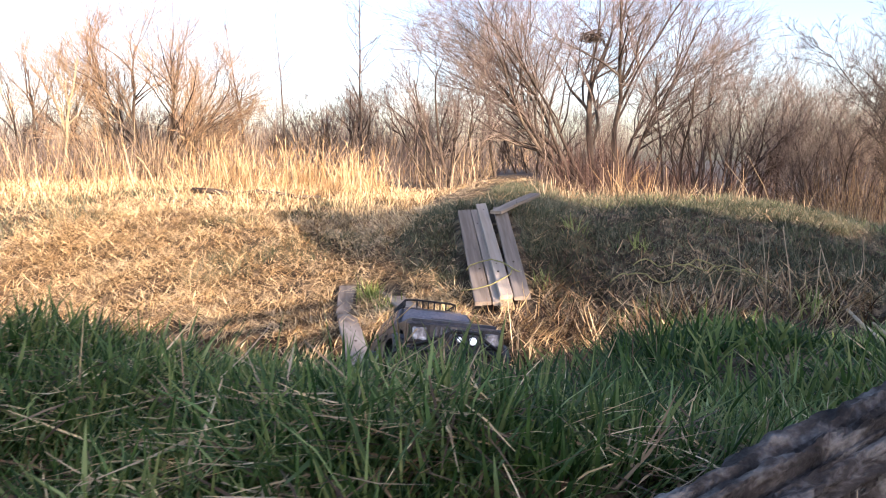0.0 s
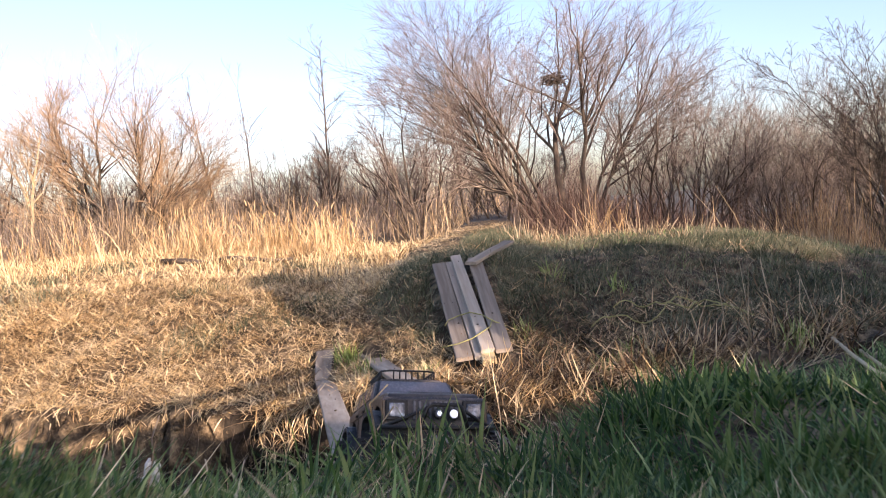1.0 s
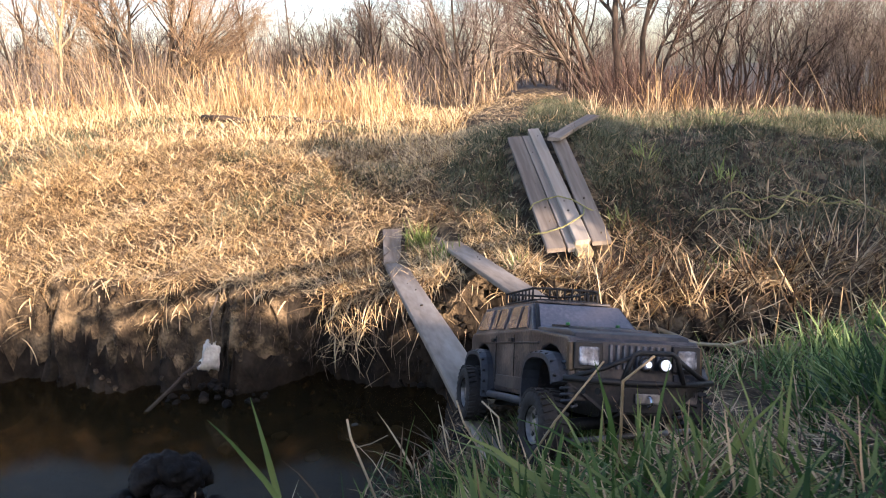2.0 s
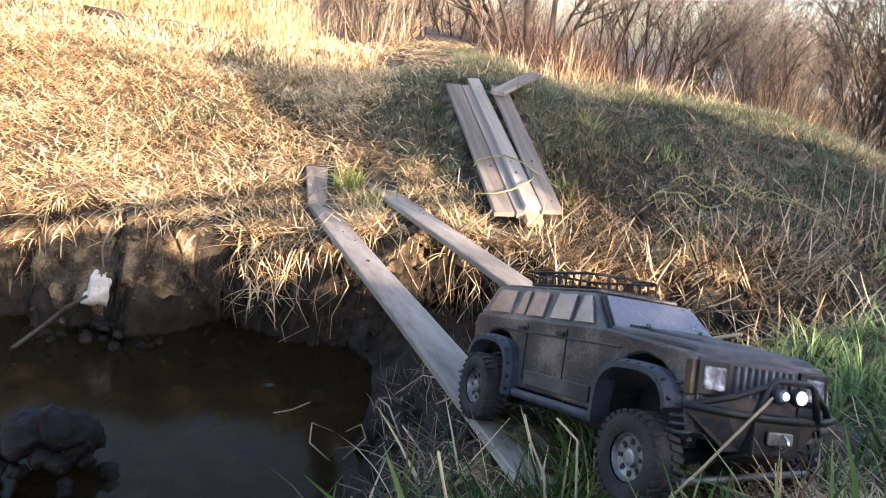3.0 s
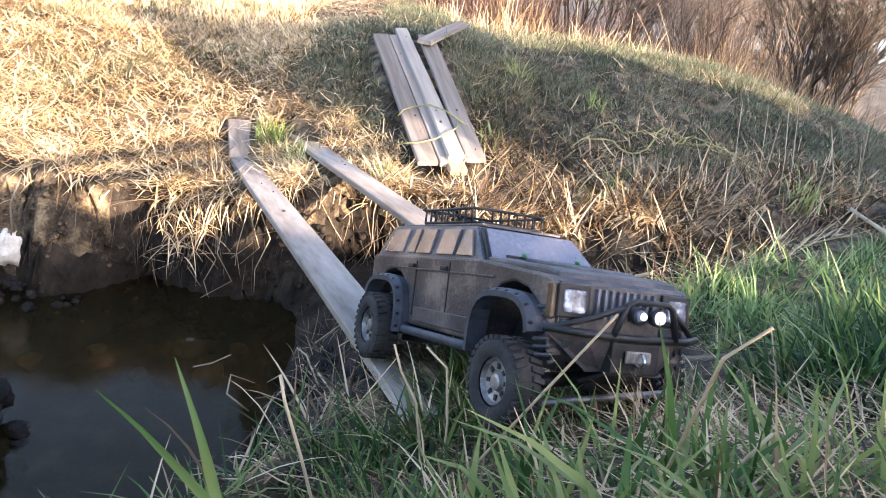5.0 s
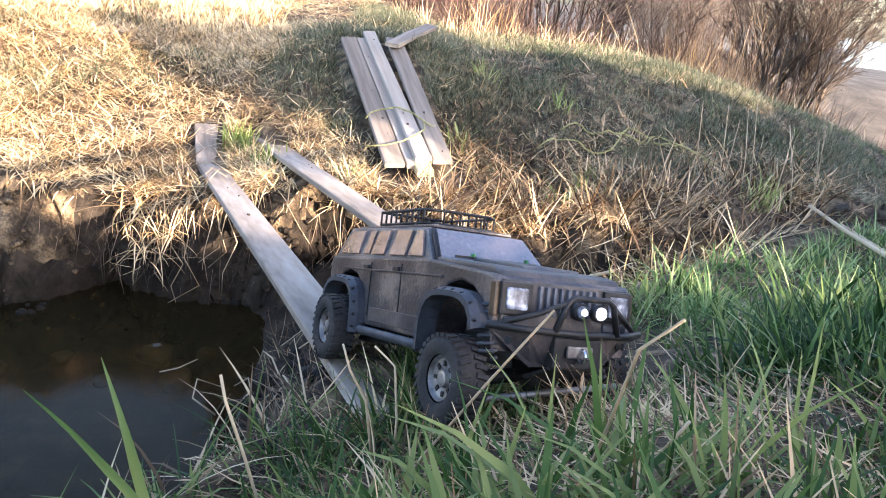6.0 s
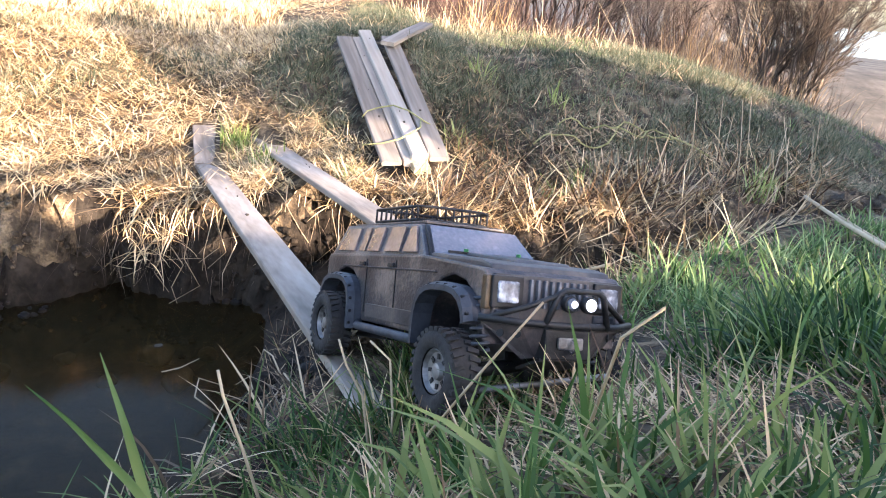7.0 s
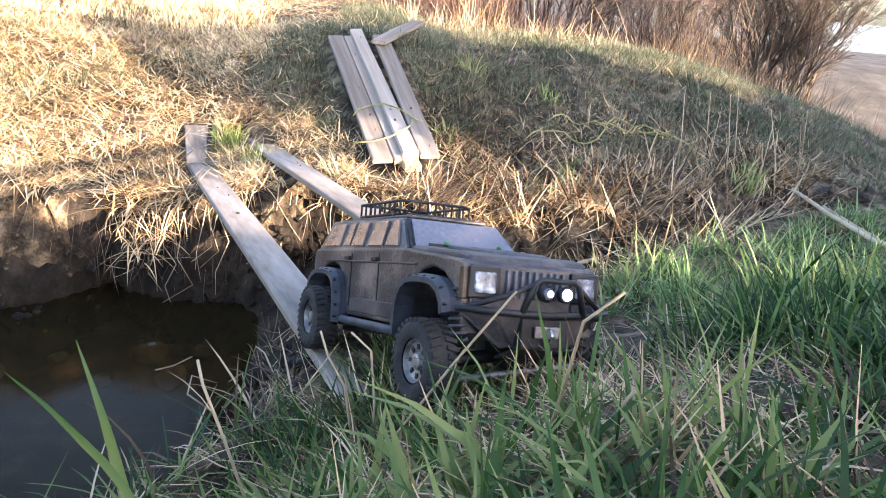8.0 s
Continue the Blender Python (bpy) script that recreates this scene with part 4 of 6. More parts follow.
rack.parent = truck
rack["label"] = "black wire roof rack"
X0, X1, W, Z0, Z1 = -0.142, 0.004, 0.051, 0.2145, 0.2315
for z in (Z0, Z1):
    loop = [(X0, -W, z), (X1 - 0.012, -W, z), (X1, -W + 0.014, z), (X1, W - 0.014, z), (X1 - 0.012, W, z), (X0, W, z), (X0, -W, z)]
    tube_part("rail", loop, 0.0019, M_BLACK, rack, sides=6)
for k in range(9):
    x = X0 + (X1 - 0.012 - X0) * k / 8
    for y in (-W, W):
        tube_part("post", [(x, y, Z0), (x, y, Z1)], 0.0015, M_BLACK, rack, sides=5)
for k in range(1, 7):
    y = -W + 2 * W * k / 7
    tube_part("post", [(X1, y * 0.8, Z0), (X1, y * 0.8, Z1)], 0.0015, M_BLACK, rack, sides=5)
    tube_part("post", [(X0, y, Z0), (X0, y, Z1)], 0.0015, M_BLACK, rack, sides=5)
    tube_part("slat", [(X0, y, Z0), (X1, y, Z0)], 0.0014, M_BLACK, rack, sides=5)
for x in (X0 + 0.02, X1 - 0.03):
    for y in (-W, W):
        tube_part("foot", [(x, y, Z0), (x, y, 0.208)], 0.0025, M_BLACK, rack, sides=6)
part("rear_bumper", box(0.018, 0.16, 0.018, (-0.244, 0, 0.100), bevel=0.004), M_PLASTIC, truck)


# ---- small things on the banks ----
def pebble(name, x, y, z, sx, sy, sz, seed, mat, label, category="stone", group=""):
    rnd = random.Random(seed)
    bm = bmesh.new()
    bmesh.ops.create_icosphere(bm, subdivisions=4 if sx > 0.055 else 3, radius=1)
    off = Vector((rnd.uniform(0, 50), rnd.uniform(0, 50), 0))
    for v in bm.verts:
        rough = 1.0 if mat in (M_STONE, M_PALE) else 1.7
        v.co *= 1 + 0.28 * rough * noise.noise(v.co * 1.2 + off) + 0.14 * rough * noise.noise(v.co * 3.1 + off) + (0.16 * noise.noise(v.co * 7 + off) + 0.08 * noise.noise(v.co * 15 + off) if mat != M_STONE and sx > 0.02 else 0)
        v.co = Vector((v.co.x * sx, v.co.y * sy, v.co.z * sz))
    ob = part(name, bm, mat, smooth=True)
    ob.matrix_world = pose(x, y, z, 0, 0, rnd.uniform(0, 360))
    return tagged(ob, label, category, group)


STONES = "stones in the water"
for k, (x, y, s) in enumerate([(-0.45, 2.19, 0.055), (-0.36, 2.04, 0.05), (-0.85, 2.06, 0.04), (-0.55, 2.02, 0.03), (-0.30, 2.2, 0.035), (-0.7, 2.15, 0.03)]):
    pebble("stone", x, y, -0.5335, s, s * 0.8, s * 0.6, 40 + k, M_STONE, "pale stone lying half under shallow water", "stone", STONES)
# heap of crumbled earth at the foot of the bank
for k in range(46):
    a, r0 = random.uniform(0, 6.28), random.uniform(0, 1) ** 0.6
    x, y = -1.02 + 0.24 * r0 * math.cos(a), 2.39 + 0.10 * r0 * math.sin(a)
    s = random.uniform(0.006, 0.02)
    pebble("earth_crumb", x, y, -0.53 + 0.10 * (1 - r0) + 0.3 * s, s, s * 0.9, s * 0.75, 60 + k, M_CLOD if k % 3 else M_MUDSHADE, "crumb of fallen earth at the waterline", "earth", "heap of crumbled earth")
# black lumps of mud standing out of the water
for k in range(60):
    a, r0 = random.uniform(0, 6.28), random.uniform(0, 1) ** 0.6
    x, y = -0.86 + 0.17 * r0 * math.cos(a), 1.62 + 0.17 * r0 * math.sin(a)
    s = random.uniform(0.05, 0.085) * (1 - 0.4 * r0) if k < 14 else random.uniform(0.008, 0.03)
    pebble("mud_clod", x, y, -0.54 + 0.16 * (1 - r0 * r0), s, s * 0.9, s * 0.75, 120 + k, M_CLOD, "wet black clod of mud standing in the water", "mud", "mud clods in the water")


mud = pebble("mud_patch", 0, 0, 0, 0.036, 0.17, 0.007, 77, M_SOIL, "brown mud smeared over the end of the plank", "mud")
mud.matrix_world = pose(0.118, 1.13, 0.0245, -3.9, 0, 15.3)


def stick(name, pts, r0, r1, mat, label, category, group=""):
    n = len(pts)
    ob = tube_part(name, pts, [r0 + (r1 - r0) * k / (n - 1) for k in range(n)], mat, sides=7)
    return tagged(ob, label, category, group)


# pale scrap hung on a root in the bank
stick("root", [(-1.02, 2.50, -0.12), (-1.035, 2.44, -0.20), (-1.03, 2.43, -0.27), (-1.04, 2.44, -0.31)], 0.004, 0.0028, M_BARK, "dark bare root hanging from the bank", "root")
scrap = bmesh.new()
bmesh.ops.create_cube(scrap, size=1.0)
bmesh.ops.subdivide_edges(scrap, edges=scrap.edges[:], cuts=7, use_grid_fill=True)
for v in scrap.verts:
    p = v.co.copy()
    v.co = Vector((p.x * 0.062 * (1 - 0.35 * p.z), p.y * 0.04, p.z * 0.095)) + 0.016 * noise.noise_vector(p * 2.1 + Vector((3, 1, 0))) + 0.006 * noise.noise_vector(p * 7) + 0.003 * noise.noise_vector(p * 17)
scrap = part("foam_scrap", scrap, M_PALE, smooth=True)
scrap.matrix_world = pose(-1.045, 2.43, -0.345, 8, 12, 30)
tagged(scrap, "torn pale lump of foam caught below the bank", "litter")
stick("stick", [(-1.25, 2.27, -0.51), (-1.15, 2.30, -0.42), (-1.10, 2.315, -0.37), (-1.04, 2.33, -0.33)], 0.007, 0.005, M_BARK, "bare brown stick leaning out of the water", "stick")
stick("stick", [(-0.40, 2.02, -0.50), (-0.35, 2.03, -0.49), (-0.30, 2.05, -0.47)], 0.0019, 0.0013, M_STALK, "thin twig floating on the water", "stick")
stick("stick", [(0.52, 2.46, -0.20), (0.68, 2.10, -0.17), (0.74, 1.95, -0.12), (0.82, 1.88, -0.06)], 0.007, 0.005, M_STALK, "bare stick lying across the dry end of the gully", "stick")
stick("pole", [(1.70, 2.38, 0.045), (1.635, 2.08, 0.045), (1.57, 1.78, 0.055), (1.46, 1.2, 0.13)], 0.006, 0.008, M_STALK, "thin pale pole lying in the grass", "pole", "poles in the grass")
stick("pole", [(1.74, 2.25, 0.02), (1.69, 2.02, 0.025), (1.62, 1.75, 0.04), (1.52, 1.2, 0.10)], 0.006, 0.007, M_STALK, "thin pale pole lying in the grass", "pole", "poles in the grass")
# fallen stem on the bank behind
lie = [(-2.55 + 0.2 * k, 6.1 + 0.03 * math.sin(3 * k), hz(-2.55 + 0.2 * k, 6.1) + 0.05 + 0.012 * math.sin(2.2 * k)) for k in range(7)]
stick("fallen_branch", lie, 0.03, 0.015, M_BARK, "dark fallen branch lying in dry grass", "branch")
# near log: a weathered, roughly squared timber with a split top and rot holes
bm = bmesh.new()
rows = []
a, b = Vector((0.464, -0.373, 0.436)), Vector((0.955, 0.062, 0.488))
length = (b - a).length
N, K = 170, 72
for k in range(N + 1):
    t = k / N * length
    ringv = []
    for j in range(K):
        w = 2 * math.pi * j / K
        c, s0 = math.cos(w), math.sin(w)
        g = 1 / (abs(c) ** 3.4 + abs(s0) ** 3.4) ** (1 / 3.4)
        r = 0.0225 * g * (1 + 0.22 * noise.noise(Vector((c * 0.9, s0 * 0.9, t * 4.5))))
        # long splits, flaking steps and rot holes
        r -= 0.006 * max(0, noise.noise(Vector((c * 6.5, s0 * 6.5, t * 5 + 3))) - 0.1) * 2.2
        r += 0.0035 * min(max(noise.noise(Vector((c * 3.2 + 7, s0 * 3.2, t * 13))) * 9, -1), 1)
        r -= 0.016 * min(max(noise.noise(Vector((c * 3.0, s0 * 3.0, t * 22 + 30))) - 0.28, 0) * 6, 1) * (1 if s0 < 0.55 else 0.25)
        r += 0.0022 * noise.noise(Vector((c * 14, s0 * 14, t * 60))) + 0.0013 * noise.noise(Vector((c * 30, s0 * 30, t * 150)))
        ringv.append(bm.verts.new((c * r * 1.2, t, s0 * r)))
    rows.append(ringv)
for p, q in zip(rows, rows[1:]):
    for j in range(K):
        bm.faces.new((p[j], p[(j + 1) % K], q[(j + 1) % K], q[j]))
bm.faces.new(rows[0][::-1])
bm.faces.new(rows[-1])
bmesh.ops.recalc_face_normals(bm, faces=bm.faces)
log = part("log", bm, M_LOG, smooth=True)
along = (b - a).normalized()
side = along.cross(Vector((0, 0, 1))).normalized()
log.matrix_world = Matrix.Translation(a) @ Matrix((side, along, side.cross(along))).transposed().to_4x4()
tagged(log, "grey rotten squared log with splits lying in green grass", "log")

# two unseen poles on stakes, added to cast shadow stripes on the far bank
rails = new("shadow_poles")
rails.location = (1.85, -0.16, hz(1.85, -0.16))
for heights in ((0.64, 0.815, 0.893, 0.965), (0.77, 0.886, 0.95, 1.045)):
    tube_part("rail", [Vector((x, y, z)) - rails.location for (x, y), z in zip(((1.05, -0.39), (1.66, -0.215), (2.11, -0.088), (2.70, 0.08)), heights)], [0.026, 0.024, 0.023, 0.02], M_BARK, rails)
for x, y, top in ((1.14, -0.35, 0.9), (2.6, 0.065, 1.14)):
    tube_part("stake", [Vector(p) - rails.location for p in ((x, y, hz(x, y) - 0.05), (x, y, top))], 0.013, M_BARK, rails)
tagged(rails, "two unseen poles on stakes, added to cast shadow stripes on the bank", "fence")

# rope round the stack and trailing over the slope
UP = (A1 - A0).cross(SIDE).normalized() * -1


def over_stack(u, v, lift):
    return A0 + (A1 - A0) * v + SIDE * u + UP * lift


rope_pts = [over_stack(-0.05, 0.30, -0.01), over_stack(-0.03, 0.31, 0.012), over_stack(0.02, 0.33, 0.016), over_stack(0.08, 0.325, 0.03), over_stack(0.13, 0.28, 0.034), over_stack(0.18, 0.22, 0.024), over_stack(0.23, 0.20, 0.005)]
stick("rope", rope_pts, 0.0032, 0.0032, M_ROPE, "old yellowish rope laid over the stacked boards", "rope", "ropes")
rope_pts = [over_stack(-0.09, 0.10, 0.0), over_stack(-0.02, 0.09, 0.012), over_stack(0.05, 0.11, 0.016), over_stack(0.11, 0.13, 0.034), over_stack(0.15, 0.17, 0.03), over_stack(0.17, 0.24, 0.022)]
stick("rope", rope_pts, 0.0032, 0.0032, M_ROPE, "old yellowish rope laid over the stacked boards", "rope", "ropes")


def trailing(points):
    out = []
    for k in range(len(points) - 1):
        for s in range(4):
            t = s / 4
            x, y = (points[k][i] * (1 - t) + points[k + 1][i] * t for i in (0, 1))
            out.append((x, y, hz(x, y) + 0.055 + 0.01 * math.sin(5 * k + 3 * t)))
    return out


stick("rope", trailing([(0.86, 2.95), (0.95, 3.0), (1.05, 2.93), (1.15, 2.9), (1.22, 3.0), (1.32, 2.96), (1.38, 3.06), (1.46, 3.0), (1.54, 3.06)]), 0.0032, 0.0032, M_ROPE, "yellow-green rope trailing over dry grass", "rope", "ropes")
stick("rope", trailing([(0.98, 3.05), (1.1, 3.08), (1.2, 3.02), (1.28, 3.09), (1.42, 3.1), (1.5, 2.95), (1.58, 2.8)]), 0.0032, 0.0032, M_ROPE, "yellow-green rope trailing over dry grass", "rope", "ropes")

# long fresh blades close to the camera
for pts, w in (([(-0.02, 0.33, 0.17), (-0.07, 0.40, 0.27), (-0.095, 0.43, 0.335), (-0.118, 0.46, 0.375)], 0.008), ([(0.0, 0.30, 0.18), (-0.06, 0.38, 0.29), (-0.115, 0.42, 0.335), (-0.165, 0.46, 0.35)], 0.008)):
    leaf("grass_blade", pts, w, M_GREEN, "single long fresh green blade of grass", "long blades")

# single dead stalks close to the camera and on the slope
DEAD = "dead grass stalks"
for pts in ([(0.277, 0.484, 0.411), (0.248, 0.486, 0.384), (0.25, 0.514, 0.302), (0.243, 0.54, 0.19), (0.24, 0.55, 0.08)],
            [(0.251, 0.691, 0.324), (0.19, 0.673, 0.251), (0.135, 0.685, 0.154), (0.10, 0.69, 0.08)],
            [(-0.066, 0.632, 0.27), (-0.06, 0.621, 0.25), (-0.042, 0.629, 0.185), (-0.023, 0.647, 0.10), (-0.02, 0.65, 0.03)],
            [(0.088, 0.836, 0.203), (0.113, 0.823, 0.184), (0.12, 0.809, 0.119), (0.121, 0.797, 0.03)],
            [(0.050, 0.838, 0.203), (0.06, 0.826, 0.175), (0.082, 0.822, 0.135), (0.1, 0.81, 0.03)],
            [(0.303, 0.488, 0.324), (0.286, 0.497, 0.282), (0.283, 0.5, 0.229), (0.28, 0.51, 0.10)]):
    stick("dead_stalk", pts[::-1], 0.0018, 0.0014, M_STALK, "pale broken dead grass stalk among green blades", "stalk", DEAD)
for k, (x, y, top, dx) in enumerate([(1.37, 2.6, 0.34, -0.03), (1.47, 2.6, 0.34, -0.03), (1.54, 2.5, 0.36, -0.05), (1.72, 2.5, 0.30, -0.09), (1.42, 2.5, 0.30, 0.02), (1.60, 2.45, 0.27, 0.02), (1.58, 2.62, 0.33, -0.05), (1.8, 2.5, 0.25, -0.04), (1.86, 2.6, 0.3, -0.02)]):
    z = hz(x, y) - 0.01
    stick("dead_stalk", [(x, y, z), (x + dx * 0.4, y, z + (top - z) * 0.5), (x + dx, y + 0.01, top)], 0.0021, 0.0012, M_STALK, "thin upright dead stalk on the grassy slope", "stalk", DEAD)
for k, (x, y, top, dx) in enumerate([(1.72, 6.2, 0.78, -0.02), (1.9, 6.3, 0.55, 0.1), (2.0, 6.4, 0.6, 0.1), (0.7, 6.2, 0.65, 0.0), (0.75, 6.4, 0.7, -0.02), (2.2, 6.6, 0.6, 0.1), (2.75, 6.6, 0.85, -0.25), (2.6, 6.6, 0.8, -0.3), (1.2, 6.5, 0.75, 0), (1.3, 6.6, 0.8, 0)]):
    z = hz(x, y) - 0.01
    top -= 0.2
    stick("dead_stalk", [(x, y, z), (x + dx * 0.4, y, z + (top - z) * 0.5), (x + dx, y + 0.01, top)], 0.004, 0.002, M_STALK, "pale dead stalk standing at the edge of the thicket", "stalk", DEAD)

# clods and lumps over the hollow face of the bank, mud with painted shade
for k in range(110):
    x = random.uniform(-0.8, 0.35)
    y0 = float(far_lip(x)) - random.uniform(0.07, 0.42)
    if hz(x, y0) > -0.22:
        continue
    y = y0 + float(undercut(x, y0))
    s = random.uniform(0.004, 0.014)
    pebble("mud_lump", x, y, hz(x, y0), s, s * 0.8, s * 0.8, 300 + k, M_MUDSHADE, "dark lump of earth in the hollow bank, shade put into its colour", "earth", "lumps in the bank")
for k in range(150):
    x = random.uniform(-1.7, -0.72)
    y0 = float(far_lip(x)) - random.uniform(0.04, 0.30)
    y = y0 + float(undercut(x, y0))
    s = random.uniform(0.004, 0.015)
    pebble("earth_crumb", x, y, hz(x, y0), s, s * 0.8, s * 0.8, 1500 + k, M_SOIL, "crumb of dry earth on the sunlit face of the bank", "earth", "lumps in the bank")
# torn earth and tangled roots where the gully ends under the planks
for k in range(70):
    x, y = random.uniform(-0.2, 0.16), random.uniform(1.15, 1.95)
    if hz(x, y) < -0.5:
        continue
    s = random.uniform(0.008, 0.03)
    pebble("earth_clod", x, y, hz(x, y) + 0.15 * s, s, s * 0.8, s * 0.75, 1200 + k, M_MUDSHADE if k % 4 == 0 else M_CLOD, "crumbly clod of dark earth under the planks", "earth", "clods under the planks")
for k in range(46):
    x, y = random.uniform(-0.22, 0.12), random.uniform(1.2, 1.9)
    z = max(hz(x, y), -0.5) + 0.02
    d, u = random.uniform(0, 6.28), random.uniform(0.04, 0.14)
    bend = random.gauss(0, 0.9)
    stick("root", [(x, y, z - 0.02), (x + 0.5 * u * math.cos(d), y + 0.5 * u * math.sin(d), z + 0.35 * u), (x + u * math.cos(d + bend), y + u * math.sin(d + bend), z + 0.25 * u), (x + 1.3 * u * math.cos(d + 1.4 * bend), y + 1.3 * u * math.sin(d + 1.4 * bend), z - 0.2 * u)], 0.0028, 0.0012, M_ROOT if k % 2 else M_STALK, "thin curling root torn out of the earth", "root", "curling roots")
# torn roots under the planks
for k in range(40):
    x = random.uniform(-0.5, 0.45)
    y = float(far_lip(x)) - random.uniform(0.0, 0.1)
    z, d = hz(x, y) - 0.01, random.uniform(0.1, 0.26)
    stick("root", [(x, y + 0.03, z), (x + random.gauss(0, 0.02), y - 0.03, z - 0.25 * d), (x + random.gauss(0, 0.03), y - 0.03, z - 0.7 * d), (x + random.gauss(0, 0.05), y - 0.04, z - d)], 0.0022, 0.001, M_STALK, "thin bare root hanging below the lip of the bank", "root", "hanging roots")
for k in range(80):
    x = random.uniform(-0.75, 0.3)
    y0 = float(far_lip(x)) - random.uniform(0.15, 0.30)
    y = y0 + float(undercut(x, y0)) - 0.01
    s = random.uniform(0.006, 0.02)
    pebble("mud_lump", x, y, hz(x, y0), s, s * 0.8, s * 0.7, 600 + k, M_CLOD if k % 4 == 0 else M_MUDSHADE, "wet lump of mud at the foot of the bank", "earth", "lumps in the bank")
for k in range(90):
    x, y = random.uniform(-0.1, 0.36), random.uniform(0.62, 1.25)
    if y > float(near_lip(x)) + 0.02:
        continue
    s = random.uniform(0.004, 0.013)
    pebble("earth_crumb", x, y, hz(x, y) + 0.2 * s, s, s * 0.9, s * 0.7, 800 + k, M_SOIL, "crumb of dry earth on the trodden bank", "earth", "crumbs on the near bank")


# ---- grass, straw, reeds and undergrowth ----
def patch(x, y, s):
    return 0.5 + 0.5 * np.sin(x * s + 1.7 * np.sin(y * s * 0.8)) * np.cos(y * s * 0.9 + np.sin(x * s * 1.3))


def near_line(x, y, a, b, gap):
    t = np.clip(((x - a[0]) * (b[0] - a[0]) + (y - a[1]) * (b[1] - a[1])) / ((b[0] - a[0]) ** 2 + (b[1] - a[1]) ** 2), 0, 1)
    return np.hypot(x - a[0] - t * (b[0] - a[0]), y - a[1] - t * (b[1] - a[1])) < gap


def near_bank(x, y):
    bare = np.clip(np.hypot((x - 0.24) / 0.22, (y - 1.14) / 0.22) - 0.6, 0.06, 1) * np.clip(np.hypot((x - 0.50) / 0.2, (y - 1.2) / 0.2) - 0.6, 0.08, 1)
    worn = np.clip(np.hypot((x - 0.45) / 0.16, (y - 0.70) / 0.27), 0.3, 1)
    return (y < near_lip(x) + 0.03) * worn * (0.25 + 0.75 * patch(x, y, 7)) * bare * ~near_line(x, y, (0.45, -0.33), (0.92, 0.068), 0.05) * ~near_line(x, y, (0.50, -0.40), (0.9, -0.06), 0.055)


def tufts(name, count, area, keep, per, radius, length, width, mat, label, category, tilt=(0.05, 0.9), bend=(0.1, 1.2), shape=None):
    """Blades that fan out from shared roots."""
    c = scatter(count, *area, keep)
    m = len(c)
    size = rng.uniform(0.55, 1.15, m) * (shape(c[:, 0], c[:, 1]) if shape else 1)
    k = np.repeat(np.arange(m), per)
    k = k[rng.uniform(0, 1, len(k)) < np.clip(size[k], 0.3, 1)]
    n = len(k)
    a, r0 = uni(n, 0, 6.28), rng.uniform(0, 1, n) ** 0.7
    xy = c[k] + np.stack([np.cos(a), np.sin(a)], 1) * (r0 * radius)[:, None]
    lean = tilt[0] + (tilt[1] - tilt[0]) * r0 * uni(n, 0.4, 1.2)
    return blades(name, on_ground(xy), uni(n, *length) * size[k], uni(n, *width), lean, uni(n, *bend), a + rng.normal(0, 0.5, n), mat, label, category, 3)


def grass_height(x, y):
    low = (1 - 0.45 * np.exp(-((x - 0.1) ** 2 + (y - 0.95) ** 2) / 0.06)) * (1 - 0.4 * np.exp(-((x - 0.32) ** 2 + (y - 0.72) ** 2) / 0.05))
    return low * (0.65 + 0.5 * patch(x + 3, y, 5)) * (1 + 0.3 * np.exp(-((x - 0.72) / 0.16) ** 2 - ((y - 1.15) / 0.3) ** 2) - 0.4 * sm((x - 0.8) / 0.25) * sm((y - 0.5) / 0.4)) * (1 - 0.3 * sm((0.35 - x) / 0.2) * sm((y - 0.2) / 0.2)) * (1 - 0.5 * sm((0.12 - y) / 0.15)) * (1 - 0.35 * sm((x - 0.35) / 0.2) * sm((0.7 - y) / 0.3))


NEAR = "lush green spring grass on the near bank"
def shade_deep(x, y):
    """How far the grass takes the darker colour that stands for shade."""
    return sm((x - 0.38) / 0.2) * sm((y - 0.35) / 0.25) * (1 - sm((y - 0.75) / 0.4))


tufts("grass", 2500, (-1.4, 2.4, -1.0, 2.4), lambda x, y: near_bank(x, y) * (1 - shade_deep(x, y)), 12, 0.028, (0.055, 0.14), (0.0036, 0.0078), M_GREEN, NEAR, "grass", shape=grass_height)
tufts("grass", 1500, (0.3, 2.4, 0.05, 1.6), lambda x, y: near_bank(x, y) * shade_deep(x, y) * (0.12 + 0.88 * ((patch(x + 2, y, 9) > 0.42) | (x > 0.58))), 13, 0.03, (0.05, 0.135), (0.004, 0.008), M_SHADEGRASS, "darker green grass on the near bank, shade put into its colour", "grass", shape=grass_height)
tufts("grass", 110, (0.4, 1.5, 0.6, 1.7), near_bank, 14, 0.03, (0.06, 0.14), (0.003, 0.0065), M_TUFT, "brighter fresh tufts in the grass of the near bank", "grass", shape=grass_height)
tufts("grass", 26, (0.0, 0.46, 0.32, 0.62), lambda x, y: np.ones_like(x) * (y < near_lip(x) - 0.2), 7, 0.02, (0.06, 0.15), (0.004, 0.0075), M_GREEN, "broad fresh blades at the brink of the near bank", "grass")
tufts("grass", 34, (-0.08, 0.26, 0.3, 0.6), lambda x, y: np.ones_like(x) * (y < near_lip(x) - 0.1), 8, 0.022, (0.06, 0.15), (0.0055, 0.0095), M_GREEN, "broad bright blades at the brink of the near bank", "grass")
